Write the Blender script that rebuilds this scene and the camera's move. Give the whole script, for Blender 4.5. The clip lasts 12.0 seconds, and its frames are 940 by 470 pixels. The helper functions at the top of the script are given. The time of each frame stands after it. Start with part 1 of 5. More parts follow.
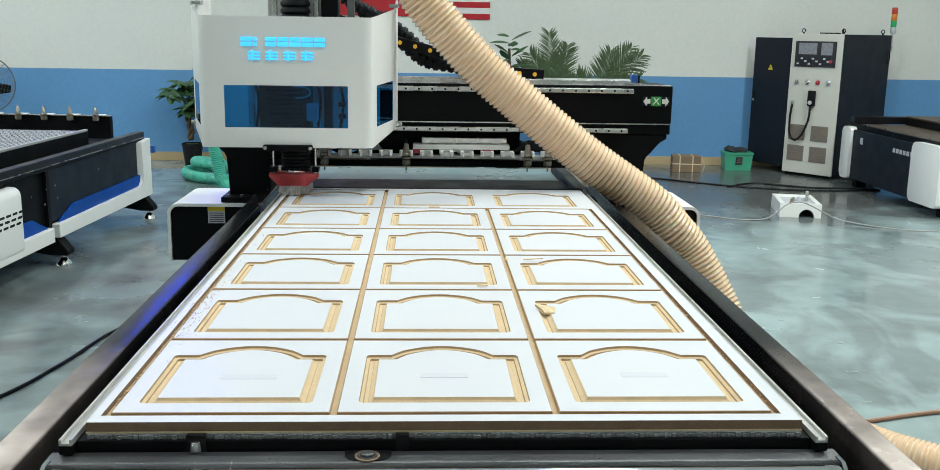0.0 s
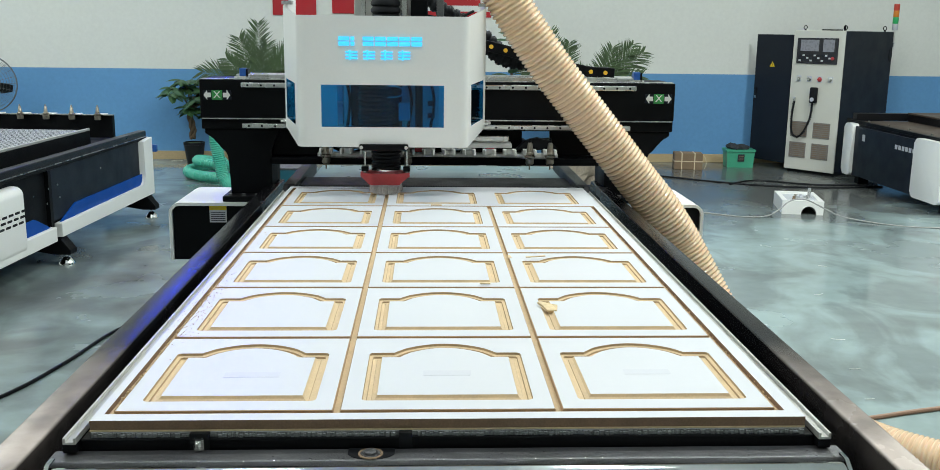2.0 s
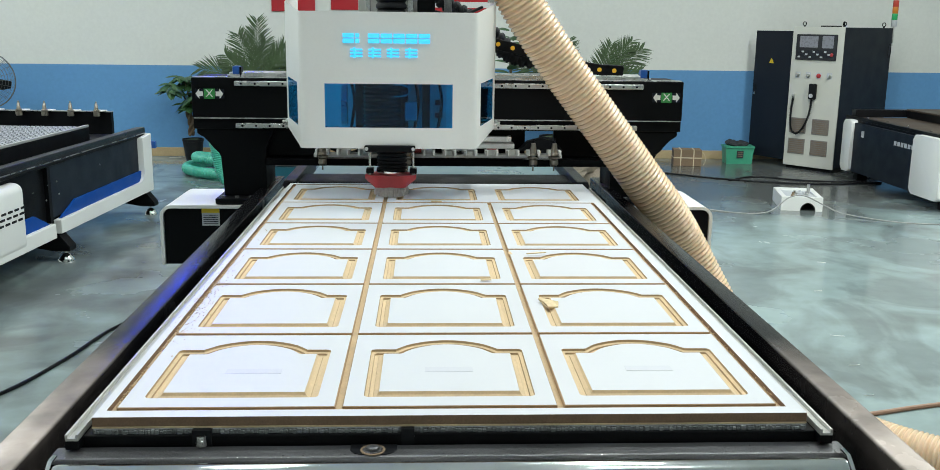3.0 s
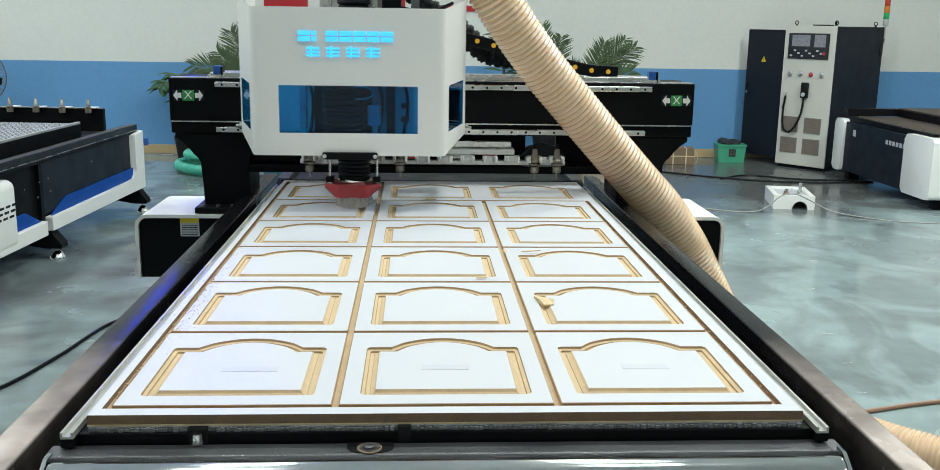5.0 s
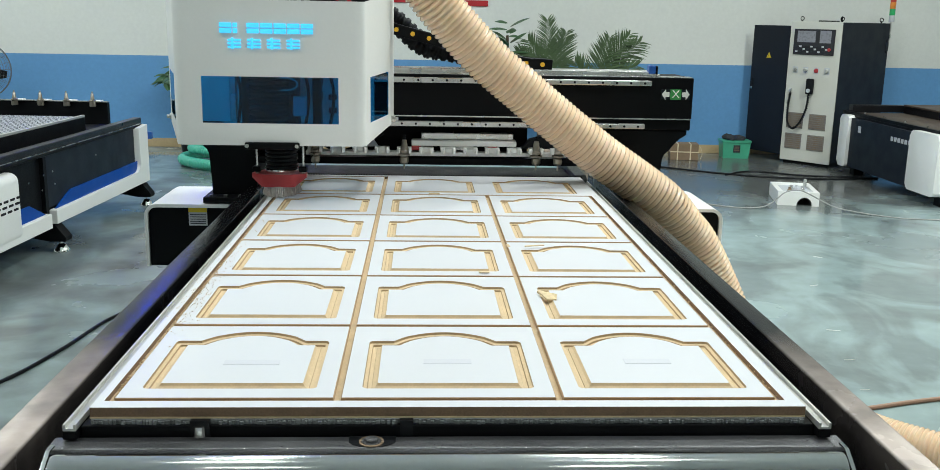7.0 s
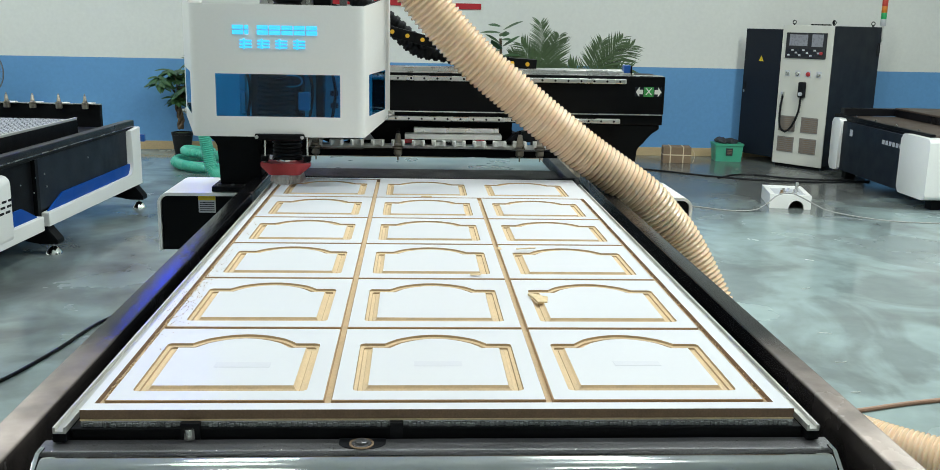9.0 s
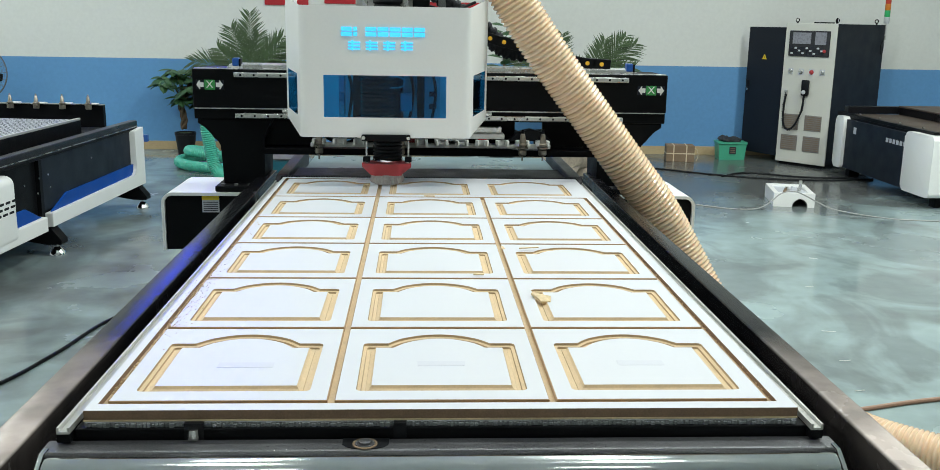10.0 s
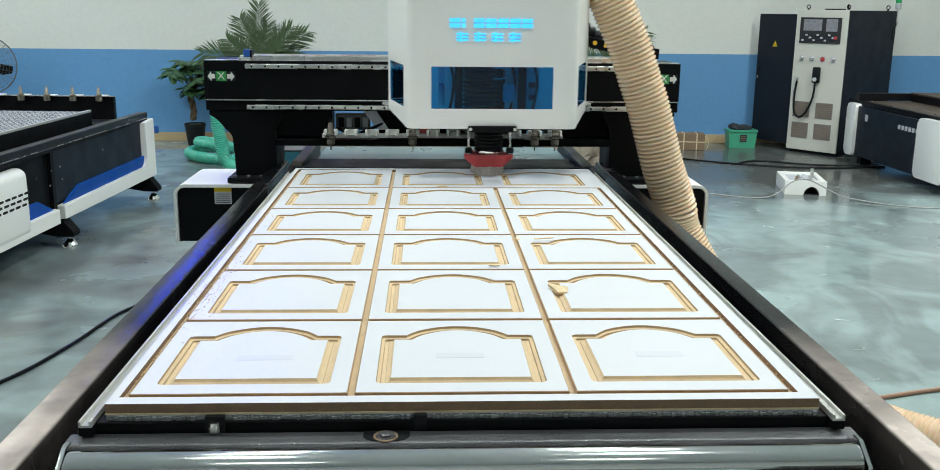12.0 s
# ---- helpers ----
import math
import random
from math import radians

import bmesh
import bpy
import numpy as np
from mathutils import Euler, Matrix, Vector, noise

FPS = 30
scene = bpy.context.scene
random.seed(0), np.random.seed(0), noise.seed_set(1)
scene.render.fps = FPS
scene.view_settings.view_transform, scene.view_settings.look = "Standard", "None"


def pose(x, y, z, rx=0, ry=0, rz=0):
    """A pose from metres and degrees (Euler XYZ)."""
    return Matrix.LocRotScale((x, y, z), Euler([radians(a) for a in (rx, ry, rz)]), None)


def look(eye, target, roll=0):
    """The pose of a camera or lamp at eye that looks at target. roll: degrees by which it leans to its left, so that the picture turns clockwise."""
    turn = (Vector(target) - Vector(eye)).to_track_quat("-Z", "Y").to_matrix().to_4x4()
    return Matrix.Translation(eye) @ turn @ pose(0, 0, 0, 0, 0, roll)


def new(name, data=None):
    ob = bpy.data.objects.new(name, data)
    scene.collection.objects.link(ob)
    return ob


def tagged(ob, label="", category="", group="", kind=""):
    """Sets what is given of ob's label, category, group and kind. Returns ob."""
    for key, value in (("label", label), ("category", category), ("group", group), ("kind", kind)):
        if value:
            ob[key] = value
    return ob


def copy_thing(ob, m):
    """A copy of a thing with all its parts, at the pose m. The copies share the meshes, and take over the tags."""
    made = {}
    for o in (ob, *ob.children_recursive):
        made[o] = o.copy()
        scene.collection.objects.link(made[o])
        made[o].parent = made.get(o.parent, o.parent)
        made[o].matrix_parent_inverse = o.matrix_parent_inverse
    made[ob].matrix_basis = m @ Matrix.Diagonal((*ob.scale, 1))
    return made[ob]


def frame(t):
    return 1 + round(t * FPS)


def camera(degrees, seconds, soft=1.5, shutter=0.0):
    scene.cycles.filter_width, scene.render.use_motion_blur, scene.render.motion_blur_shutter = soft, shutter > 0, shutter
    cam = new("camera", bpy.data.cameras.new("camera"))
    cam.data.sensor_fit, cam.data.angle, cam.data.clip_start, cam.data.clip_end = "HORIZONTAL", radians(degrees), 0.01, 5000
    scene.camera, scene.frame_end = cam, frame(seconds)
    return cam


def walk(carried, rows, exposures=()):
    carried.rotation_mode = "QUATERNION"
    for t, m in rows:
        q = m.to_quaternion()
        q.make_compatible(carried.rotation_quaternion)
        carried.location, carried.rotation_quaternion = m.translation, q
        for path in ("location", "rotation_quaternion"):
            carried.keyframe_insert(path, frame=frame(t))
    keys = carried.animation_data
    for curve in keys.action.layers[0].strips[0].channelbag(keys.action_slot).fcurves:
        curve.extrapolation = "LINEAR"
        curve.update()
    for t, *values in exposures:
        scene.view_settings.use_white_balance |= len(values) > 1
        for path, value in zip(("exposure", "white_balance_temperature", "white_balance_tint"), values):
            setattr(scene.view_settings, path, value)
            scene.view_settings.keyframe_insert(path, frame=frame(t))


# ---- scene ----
cam = camera(52.1, 12.0, soft=.7, shutter=0.5)
PATH = [
    (0, (-0.046, -1.535, 1.531), (0.049, 0.419, 1.115), 0.9),
    (0.5, (-0.05, -1.537, 1.53), (0.047, 0.417, 1.112), 1.0),
    (1, (-0.049, -1.534, 1.531), (0.044, 0.419, 1.108), 0.8),
    (1.5, (-0.05, -1.536, 1.532), (0.04, 0.417, 1.111), 0.7),
    (2, (-0.047, -1.535, 1.53), (0.044, 0.419, 1.11), 0.7),
    (2.5, (-0.048, -1.534, 1.529), (0.046, 0.418, 1.105), 0.7),
    (3, (-0.053, -1.535, 1.53), (0.041, 0.417, 1.103), 0.7),
    (5, (-0.062, -1.532, 1.529), (0.049, 0.418, 1.098), 0.9),
    (5.5, (-0.057, -1.531, 1.528), (0.049, 0.419, 1.097), 0.9),
    (6, (-0.057, -1.528, 1.529), (0.044, 0.421, 1.091), 1.0),
    (6.5, (-0.06, -1.527, 1.527), (0.041, 0.421, 1.087), 1.1),
    (7, (-0.06, -1.531, 1.527), (0.043, 0.417, 1.086), 1.1),
    (9, (-0.054, -1.537, 1.528), (0.062, 0.412, 1.093), 1.2),
    (9.5, (-0.053, -1.536, 1.527), (0.056, 0.413, 1.093), 1.2),
    (10, (-0.053, -1.536, 1.529), (0.056, 0.413, 1.092), 1.0),
    (10.5, (-0.054, -1.528, 1.527), (0.058, 0.419, 1.085), 0.8),
    (11, (-0.061, -1.527, 1.527), (0.059, 0.419, 1.081), 0.8),
    (11.5, (-0.067, -1.53, 1.527), (0.051, 0.416, 1.079), 0.8),
    (12, (-0.072, -1.529, 1.532), (0.02, 0.416, 1.073), 0.6),
]
walk(cam, [(t, look(eye, target, roll)) for t, eye, target, roll in PATH])

# ---- motion of the gantry (y) and of the spindle head along it (x), seconds and metres ----
GANTRY_Y = [(0, .040), (0.5, .036), (1, .036), (1.5, .038), (2, .028), (2.5, 0), (3, -.118), (4.2, -.386), (4.6, -.386), (5, -.386),
            (5.5, -.380), (6, -.384), (6.5, -.380), (7, -.304), (7.6, -.185), (8.2, -.062), (8.7, .026), (9, .030), (9.5, .040), (10, .038), (10.5, .036),
            (11, .028), (11.5, .036), (12, .034)]
HEAD_X = [(0, -.384), (0.25, -.370), (0.5, -.326), (1, -.226), (1.5, -.128), (2, -.028), (2.25, -.002), (2.5, 0), (3, 0), (4.3, 0), (4.5, -.008), (5, -.106), (5.5, -.206),
          (6, -.308), (6.4, -.384), (6.5, -.390), (7, -.390), (8.2, -.389), (9, -.383), (9.1, -.368), (9.2, -.312), (9.3, -.225), (9.4, -.130), (9.5, -.066), (9.6, -.022), (9.7, -.002),
          (10, .006), (10.5, .066), (11, .164), (11.5, .264), (12, .364)]


def along(rows, t):
    ts, vs = zip(*rows)
    return float(np.interp(t, ts, vs))


KEY_TIMES = sorted({t for t, _ in GANTRY_Y} | {t for t, _ in HEAD_X})

# ---- world and light ----
world = bpy.data.worlds.new("hall_air")
scene.world = world
world.use_nodes = True
world.node_tree.nodes["Background"].inputs["Color"].default_value = (.80, .90, 1, 1)
world.node_tree.nodes["Background"].inputs["Strength"].default_value = .03
scene.view_settings.exposure = -.08


# ---- materials ----
def mat(name, color, rough=.5, metal=0, vary=.12, scale=6, fine=90, bump=.0, emit=None, strength=0, rough_vary=.1, trans=0, alpha=1, island=0, coat=0, spec=.5):
    m = bpy.data.materials.new(name)
    m.use_nodes = True
    nt = m.node_tree
    b = nt.nodes["Principled BSDF"]
    tc = nt.nodes.new("ShaderNodeTexCoord")
    n1, n2 = nt.nodes.new("ShaderNodeTexNoise"), nt.nodes.new("ShaderNodeTexNoise")
    for n, s in ((n1, scale), (n2, fine)):
        n.inputs["Scale"].default_value = s
        n.inputs["Detail"].default_value = 6
        nt.links.new(tc.outputs["Object"], n.inputs["Vector"])
    mix = nt.nodes.new("ShaderNodeMath")
    mix.operation = "ADD"
    nt.links.new(n1.outputs["Fac"], mix.inputs[0])
    nt.links.new(n2.outputs["Fac"], mix.inputs[1])
    ramp = nt.nodes.new("ShaderNodeMapRange")
    ramp.inputs["From Min"].default_value, ramp.inputs["From Max"].default_value = .6, 1.4
    ramp.inputs["To Min"].default_value, ramp.inputs["To Max"].default_value = 1 - vary, 1 + vary
    nt.links.new(mix.outputs[0], ramp.inputs["Value"])
    hsv = nt.nodes.new("ShaderNodeHueSaturation")
    hsv.inputs["Color"].default_value = (*color, 1)
    nt.links.new(ramp.outputs[0], hsv.inputs["Value"])
    nt.links.new(hsv.outputs[0], b.inputs["Base Color"])
    rr = nt.nodes.new("ShaderNodeMapRange")
    rr.inputs["From Min"].default_value, rr.inputs["From Max"].default_value = .3, .7
    rr.inputs["To Min"].default_value, rr.inputs["To Max"].default_value = max(0, rough - rough_vary), min(1, rough + rough_vary)
    nt.links.new(n1.outputs["Fac"], rr.inputs["Value"])
    nt.links.new(rr.outputs[0], b.inputs["Roughness"])
    b.inputs["Metallic"].default_value = metal
    b.inputs["Specular IOR Level"].default_value = spec
    b.inputs["Transmission Weight"].default_value = trans
    b.inputs["Alpha"].default_value = alpha
    b.inputs["Coat Weight"].default_value = coat
    if bump:
        bp = nt.nodes.new("ShaderNodeBump")
        bp.inputs["Strength"].default_value = bump
        bp.inputs["Distance"].default_value = .002
        nt.links.new(n2.outputs["Fac"], bp.inputs["Height"])
        nt.links.new(bp.outputs[0], b.inputs["Normal"])
    if emit:
        b.inputs["Emission Color"].default_value = (*emit, 1)
        b.inputs["Emission Strength"].default_value = strength
    return m


WHITE_PAINT = mat("white_powder_coat", (.82, .825, .80), .30, vary=.02, bump=.05, rough_vary=.008)
BLACK_PAINT = mat("black_powder_coat", (.0045, .005, .006), .45, vary=.3, bump=.2, fine=300, spec=.10)
RAIL_PAINT = mat("black_textured_rail_paint", (.006, .006, .0075), .34, vary=.5, scale=3, bump=.25, fine=400, rough_vary=.10, spec=.28)
SLATE_PAINT = mat("slate_powder_coat", (.010, .014, .022), .45, vary=.15, bump=.15, spec=.18)
MELAMINE = mat("white_melamine", (.645, .655, .69), .36, vary=.012, scale=2, rough_vary=.015)
FAINT_REFLECTION = mat("faint_lavender_reflection", (.605, .612, .66), .36, vary=.03)
MDF = mat("raw_mdf_edge", (.44, .30, .175), .85, vary=.22, scale=14, fine=260, bump=.3)
MDF_EDGE = mat("sawn_mdf_board_edge", (.215, .135, .082), .85, vary=.25, scale=30, fine=260, bump=.3)
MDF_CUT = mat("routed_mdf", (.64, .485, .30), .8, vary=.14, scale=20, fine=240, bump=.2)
# darker copy of the routed MDF, with the groove steps' shade in its colour
MDF_STEP_SHADE = mat("routed_mdf_shaded_step", (.42, .30, .17), .8, vary=.14, scale=20, fine=240, bump=.2)
ALU = mat("anodised_aluminium", (.58, .58, .55), .38, .6, vary=.06, fine=200)
STEEL = mat("ground_steel", (.62, .62, .60), .28, 1, vary=.12, scale=9, fine=160)
TOOL_STEEL = mat("tarnished_tool_steel", (.34, .31, .26), .34, .85, vary=.2, scale=20)
CHROME = mat("polished_chrome", (.86, .86, .85), .11, 1, vary=.05, rough_vary=.05)
DARK_STEEL = mat("dark_oiled_steel", (.13, .135, .135), .38, .25, vary=.55, scale=8, fine=220, bump=.4)
PLATE = mat("worn_grey_steel_plate", (.13, .13, .137), .40, .7, vary=.35, scale=5, fine=420, bump=.6)
RUBBER = mat("black_rubber", (.006, .007, .009), .5, vary=.2, spec=.18)
GREY_MAT = mat("grey_rubber_granulate", (.19, .20, .205), .9, vary=.7, scale=45, fine=300, bump=.8)
HOSE = mat("cream_ribbed_polyurethane", (.80, .585, .39), .18, vary=.06, scale=4, rough_vary=.06, coat=.6)
HOSE.node_tree.nodes["Principled BSDF"].inputs["Subsurface Weight"].default_value = .35
HOSE.node_tree.nodes["Principled BSDF"].inputs["Subsurface Radius"].default_value = (.02, .014, .009)
HOSE.node_tree.nodes["Principled BSDF"].inputs["Subsurface Scale"].default_value = .5
GREEN_HOSE = mat("green_ribbed_plastic", (.07, .43, .31), .3, vary=.1, coat=.3)
RED_PLASTIC = mat("red_plastic", (.42, .035, .04), .4, vary=.08)
BRISTLE = mat("clear_bristles", (.74, .69, .65), .6, vary=.3, scale=80, fine=400, alpha=.55)
BLUE_SHEET = mat("blue_painted_sheet", (.003, .060, .31), .5, vary=.08, spec=.15)
BLUE_CAP = mat("blue_plastic", (.01, .08, .32), .35)
BLUE_GLASS = mat("blue_acrylic", (.009, .32, .82), .03, vary=.02, trans=1, rough_vary=.02)
GREEN_SIGN = mat("green_label", (.04, .30, .07), .5)
WHITE_PRINT = mat("white_print", (.80, .80, .78), .5, vary=.03)
YELLOW = mat("yellow_plastic", (.75, .42, .02), .45)
YELLOW_LABEL = mat("yellow_label", (.78, .55, .02), .5)
LABEL_GREY = mat("grey_label", (.50, .52, .55), .5)
GLOW = mat("cyan_lit_sign", (.05, .5, .6), .5, emit=(.055, .45, .86), strength=1.1)
WALL_WHITE = mat("white_wall_paint", (.70, .715, .68), .8, vary=.05, scale=.7, fine=30, bump=.1)
WALL_BLUE = mat("blue_wall_paint", (.115, .30, .56), .7, vary=.07, scale=.8, fine=30, bump=.1)
SKIRTING = mat("tan_skirting", (.48, .36, .20), .6, vary=.15, scale=3)
BELT = mat("grey_blue_belt", (.115, .19, .21), .34, vary=.1, scale=3)
TEAL = mat("teal_sheet", (.01, .10, .14), .4)
BEIGE = mat("beige_cabinet_paint", (.60, .60, .54), .45, vary=.04)
SCREEN = mat("dark_screen", (.02, .02, .025), .15, vary=.2)
SCREEN_LIT = mat("lit_screen", (.13, .14, .16), .3, emit=(.62, .64, .70), strength=.12, vary=.2, scale=40)
GRILLE = mat("brown_filter_grille", (.20, .185, .17), .8, vary=.3, scale=60)
CARTON = mat("brown_carton", (.21, .145, .09), .85, vary=.2)
STRAP = mat("pale_strap", (.62, .52, .36), .6)
CRATE = mat("green_plastic", (.06, .37, .23), .4, vary=.1)
BROWN_TABLE = mat("worn_brown_table_board", (.075, .055, .042), .6, vary=.4, scale=4, fine=120, bump=.2)
# blue glow added out of view for the reflection on the left side beam
BLUE_LIT = mat("added_blue_glow", (.02, .05, .5), .5, emit=(.01, .05, 1), strength=32)
CLOTH = mat("dark_rags", (.03, .035, .04), .95, vary=.5, scale=12, bump=.5)
SACK = mat("brown_sacking", (.24, .20, .155), .95, vary=.4, scale=12, bump=.5)
LEAF = mat("palm_leaf", (.056, .098, .036), .6, vary=.35, scale=5)
LEAF_DARK = mat("dark_leaf", (.040, .105, .036), .4, vary=.35, scale=5)
BARK = mat("brown_bark", (.11, .075, .045), .9, vary=.35, scale=15, bump=.6)
POT = mat("black_pot", (.008, .008, .009), .45, spec=.3)
SOIL = mat("mossy_soil", (.035, .06, .02), .95, vary=.5, scale=30, bump=.6)
FLAG_RED = mat("red_cloth", (.42, .018, .025), .8)
FLAG_WHITE = mat("white_cloth", (.70, .70, .68), .8)
CORD = mat("rust_brown_cord", (.30, .17, .11), .6)
GREY_CORD = mat("grey_cord", (.33, .33, .32), .55)
LAMP_GLOW = mat("lit_lamp_diffuser", (.9, .9, .9), .5, emit=(1, .98, .95), strength=9)
CEILING = mat("pale_ceiling", (.80, .81, .81), .85, vary=.05, scale=.6)
RED_LAMP = mat("red_lamp_lens", (.50, .05, .03), .35)
AMBER_LAMP = mat("amber_lamp_lens", (.62, .20, .02), .35)
GREEN_LAMP = mat("green_lamp_lens", (.02, .38, .12), .35)
SAWDUST = mat("brown_sawdust", (.58, .43, .26), .95, vary=.35, scale=60, fine=300)
CRUMB = mat("pale_mdf_shaving", (.70, .55, .34), .9, vary=.2)


def floor_material():
    m = mat("grey_epoxy_floor", (.20, .245, .245), .20, vary=.16, scale=.9, fine=7, rough_vary=.14, bump=.04)
    nt = m.node_tree
    b = nt.nodes["Principled BSDF"]
    hsv = b.inputs["Base Color"].links[0].from_node
    tc = nt.nodes.new("ShaderNodeTexCoord")
    mp = nt.nodes.new("ShaderNodeMapping")
    mp.inputs["Scale"].default_value = (.9, .75, 1)
    mp.inputs["Rotation"].default_value = (0, 0, radians(28))
    smear = nt.nodes.new("ShaderNodeTexNoise")
    smear.inputs["Scale"].default_value, smear.inputs["Detail"].default_value, smear.inputs["Distortion"].default_value = 1.6, 8, 1.2
    nt.links.new(tc.outputs["Object"], mp.inputs["Vector"])
    nt.links.new(mp.outputs[0], smear.inputs["Vector"])
    cr = nt.nodes.new("ShaderNodeValToRGB")
    cr.color_ramp.elements[0].position, cr.color_ramp.elements[0].color = .43, (.190, .236, .238, 1)
    cr.color_ramp.elements[1].position, cr.color_ramp.elements[1].color = .55, (.275, .355, .352, 1)
    nt.links.new(smear.outputs["Fac"], cr.inputs["Fac"])
    # trodden dirt by the cabinet, and shade painted on the floor between the machines
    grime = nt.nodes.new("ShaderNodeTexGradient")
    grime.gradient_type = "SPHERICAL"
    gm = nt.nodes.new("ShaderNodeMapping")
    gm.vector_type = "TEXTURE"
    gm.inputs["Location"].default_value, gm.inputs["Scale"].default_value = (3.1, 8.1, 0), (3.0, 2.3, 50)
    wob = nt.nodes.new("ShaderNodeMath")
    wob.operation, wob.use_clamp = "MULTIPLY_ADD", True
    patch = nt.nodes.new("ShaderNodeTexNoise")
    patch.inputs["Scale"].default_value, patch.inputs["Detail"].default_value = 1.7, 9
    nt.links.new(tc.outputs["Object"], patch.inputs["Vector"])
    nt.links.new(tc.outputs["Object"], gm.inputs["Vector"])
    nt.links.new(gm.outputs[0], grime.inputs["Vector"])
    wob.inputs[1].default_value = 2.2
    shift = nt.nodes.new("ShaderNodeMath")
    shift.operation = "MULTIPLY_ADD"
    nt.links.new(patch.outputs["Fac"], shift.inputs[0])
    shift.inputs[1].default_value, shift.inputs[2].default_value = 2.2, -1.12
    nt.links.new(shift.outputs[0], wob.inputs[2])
    # the second router's shadow, put into the floor's colour as a soft dark patch
    aisle_shade, am = nt.nodes.new("ShaderNodeTexGradient"), nt.nodes.new("ShaderNodeMapping")
    aisle_shade.gradient_type, am.vector_type = "SPHERICAL", "TEXTURE"
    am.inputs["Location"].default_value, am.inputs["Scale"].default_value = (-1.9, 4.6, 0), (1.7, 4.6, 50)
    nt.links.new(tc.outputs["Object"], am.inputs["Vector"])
    nt.links.new(am.outputs[0], aisle_shade.inputs["Vector"])
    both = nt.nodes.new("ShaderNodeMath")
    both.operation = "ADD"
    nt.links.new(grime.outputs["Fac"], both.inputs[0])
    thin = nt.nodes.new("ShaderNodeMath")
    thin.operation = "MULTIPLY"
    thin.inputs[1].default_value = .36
    nt.links.new(aisle_shade.outputs["Fac"], thin.inputs[0])
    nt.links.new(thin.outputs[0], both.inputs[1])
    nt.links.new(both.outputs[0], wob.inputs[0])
    dirt_and_shade = nt.nodes.new("ShaderNodeMix")
    dirt_and_shade.data_type = "RGBA"
    dirt_and_shade.inputs["B"].default_value = (.105, .112, .108, 1)
    nt.links.new(wob.outputs[0], dirt_and_shade.inputs["Factor"])
    nt.links.new(cr.outputs["Color"], dirt_and_shade.inputs["A"])
    nt.links.new(dirt_and_shade.outputs["Result"], hsv.inputs["Color"])
    return m


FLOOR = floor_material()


def dusty(m, y0, y1):
    """Pale brown wood dust worn into the stretch of a beam between y0 and y1, where hands and boards rub it."""
    nt = m.node_tree
    b = nt.nodes["Principled BSDF"]
    src = b.inputs["Base Color"].links[0].from_socket
    tc, sep = nt.nodes.new("ShaderNodeTexCoord"), nt.nodes.new("ShaderNodeSeparateXYZ")
    nt.links.new(tc.outputs["Object"], sep.inputs[0])
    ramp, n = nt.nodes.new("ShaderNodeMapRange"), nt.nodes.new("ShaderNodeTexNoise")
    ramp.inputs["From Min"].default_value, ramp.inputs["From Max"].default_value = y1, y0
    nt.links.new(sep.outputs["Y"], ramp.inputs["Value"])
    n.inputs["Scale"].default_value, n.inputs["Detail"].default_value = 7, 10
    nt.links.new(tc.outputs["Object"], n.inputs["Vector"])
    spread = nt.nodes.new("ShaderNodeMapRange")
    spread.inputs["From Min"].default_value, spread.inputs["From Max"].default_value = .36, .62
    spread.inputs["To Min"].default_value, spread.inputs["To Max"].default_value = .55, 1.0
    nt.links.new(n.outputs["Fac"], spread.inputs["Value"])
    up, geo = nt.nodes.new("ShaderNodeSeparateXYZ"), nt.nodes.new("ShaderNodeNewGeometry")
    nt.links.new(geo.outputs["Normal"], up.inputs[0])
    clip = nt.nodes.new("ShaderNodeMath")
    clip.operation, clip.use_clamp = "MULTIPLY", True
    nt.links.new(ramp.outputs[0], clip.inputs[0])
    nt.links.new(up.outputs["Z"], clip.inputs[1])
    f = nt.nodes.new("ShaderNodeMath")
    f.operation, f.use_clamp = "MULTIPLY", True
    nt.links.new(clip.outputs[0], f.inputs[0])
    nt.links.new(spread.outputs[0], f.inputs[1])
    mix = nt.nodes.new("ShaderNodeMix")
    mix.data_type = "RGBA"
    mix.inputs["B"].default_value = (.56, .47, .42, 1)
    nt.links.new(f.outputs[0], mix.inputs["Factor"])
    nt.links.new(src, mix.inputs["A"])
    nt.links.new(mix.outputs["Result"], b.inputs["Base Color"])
    return m


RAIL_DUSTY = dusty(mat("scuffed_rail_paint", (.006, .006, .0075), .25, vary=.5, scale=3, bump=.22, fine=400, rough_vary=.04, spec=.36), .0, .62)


# ---- mesh helpers ----
def mesh_of(bm, name, *mats, smooth=False):
    bmesh.ops.recalc_face_normals(bm, faces=bm.faces)
    me = bpy.data.meshes.new(name)
    bm.to_mesh(me)
    bm.free()
    for m in mats:
        me.materials.append(m)
    if smooth:
        me.shade_smooth()
    return me


def part(name, bm, material, parent=None, label="", smooth=False, kind=""):
    mats = material if isinstance(material, (list, tuple)) else [material]
    ob = new(name, mesh_of(bm, name, *mats, smooth=smooth))
    if smooth:
        ob.data.set_sharp_from_angle(angle=radians(38))
    ob.parent = parent
    return tagged(ob, label=label, kind=kind)


def thing(name, label, category, group="", m=None, kind=""):
    ob = new(name)
    ob.empty_display_size = .1
    if m is not None:
        ob.matrix_basis = m
    return tagged(ob, label, category, group, kind)


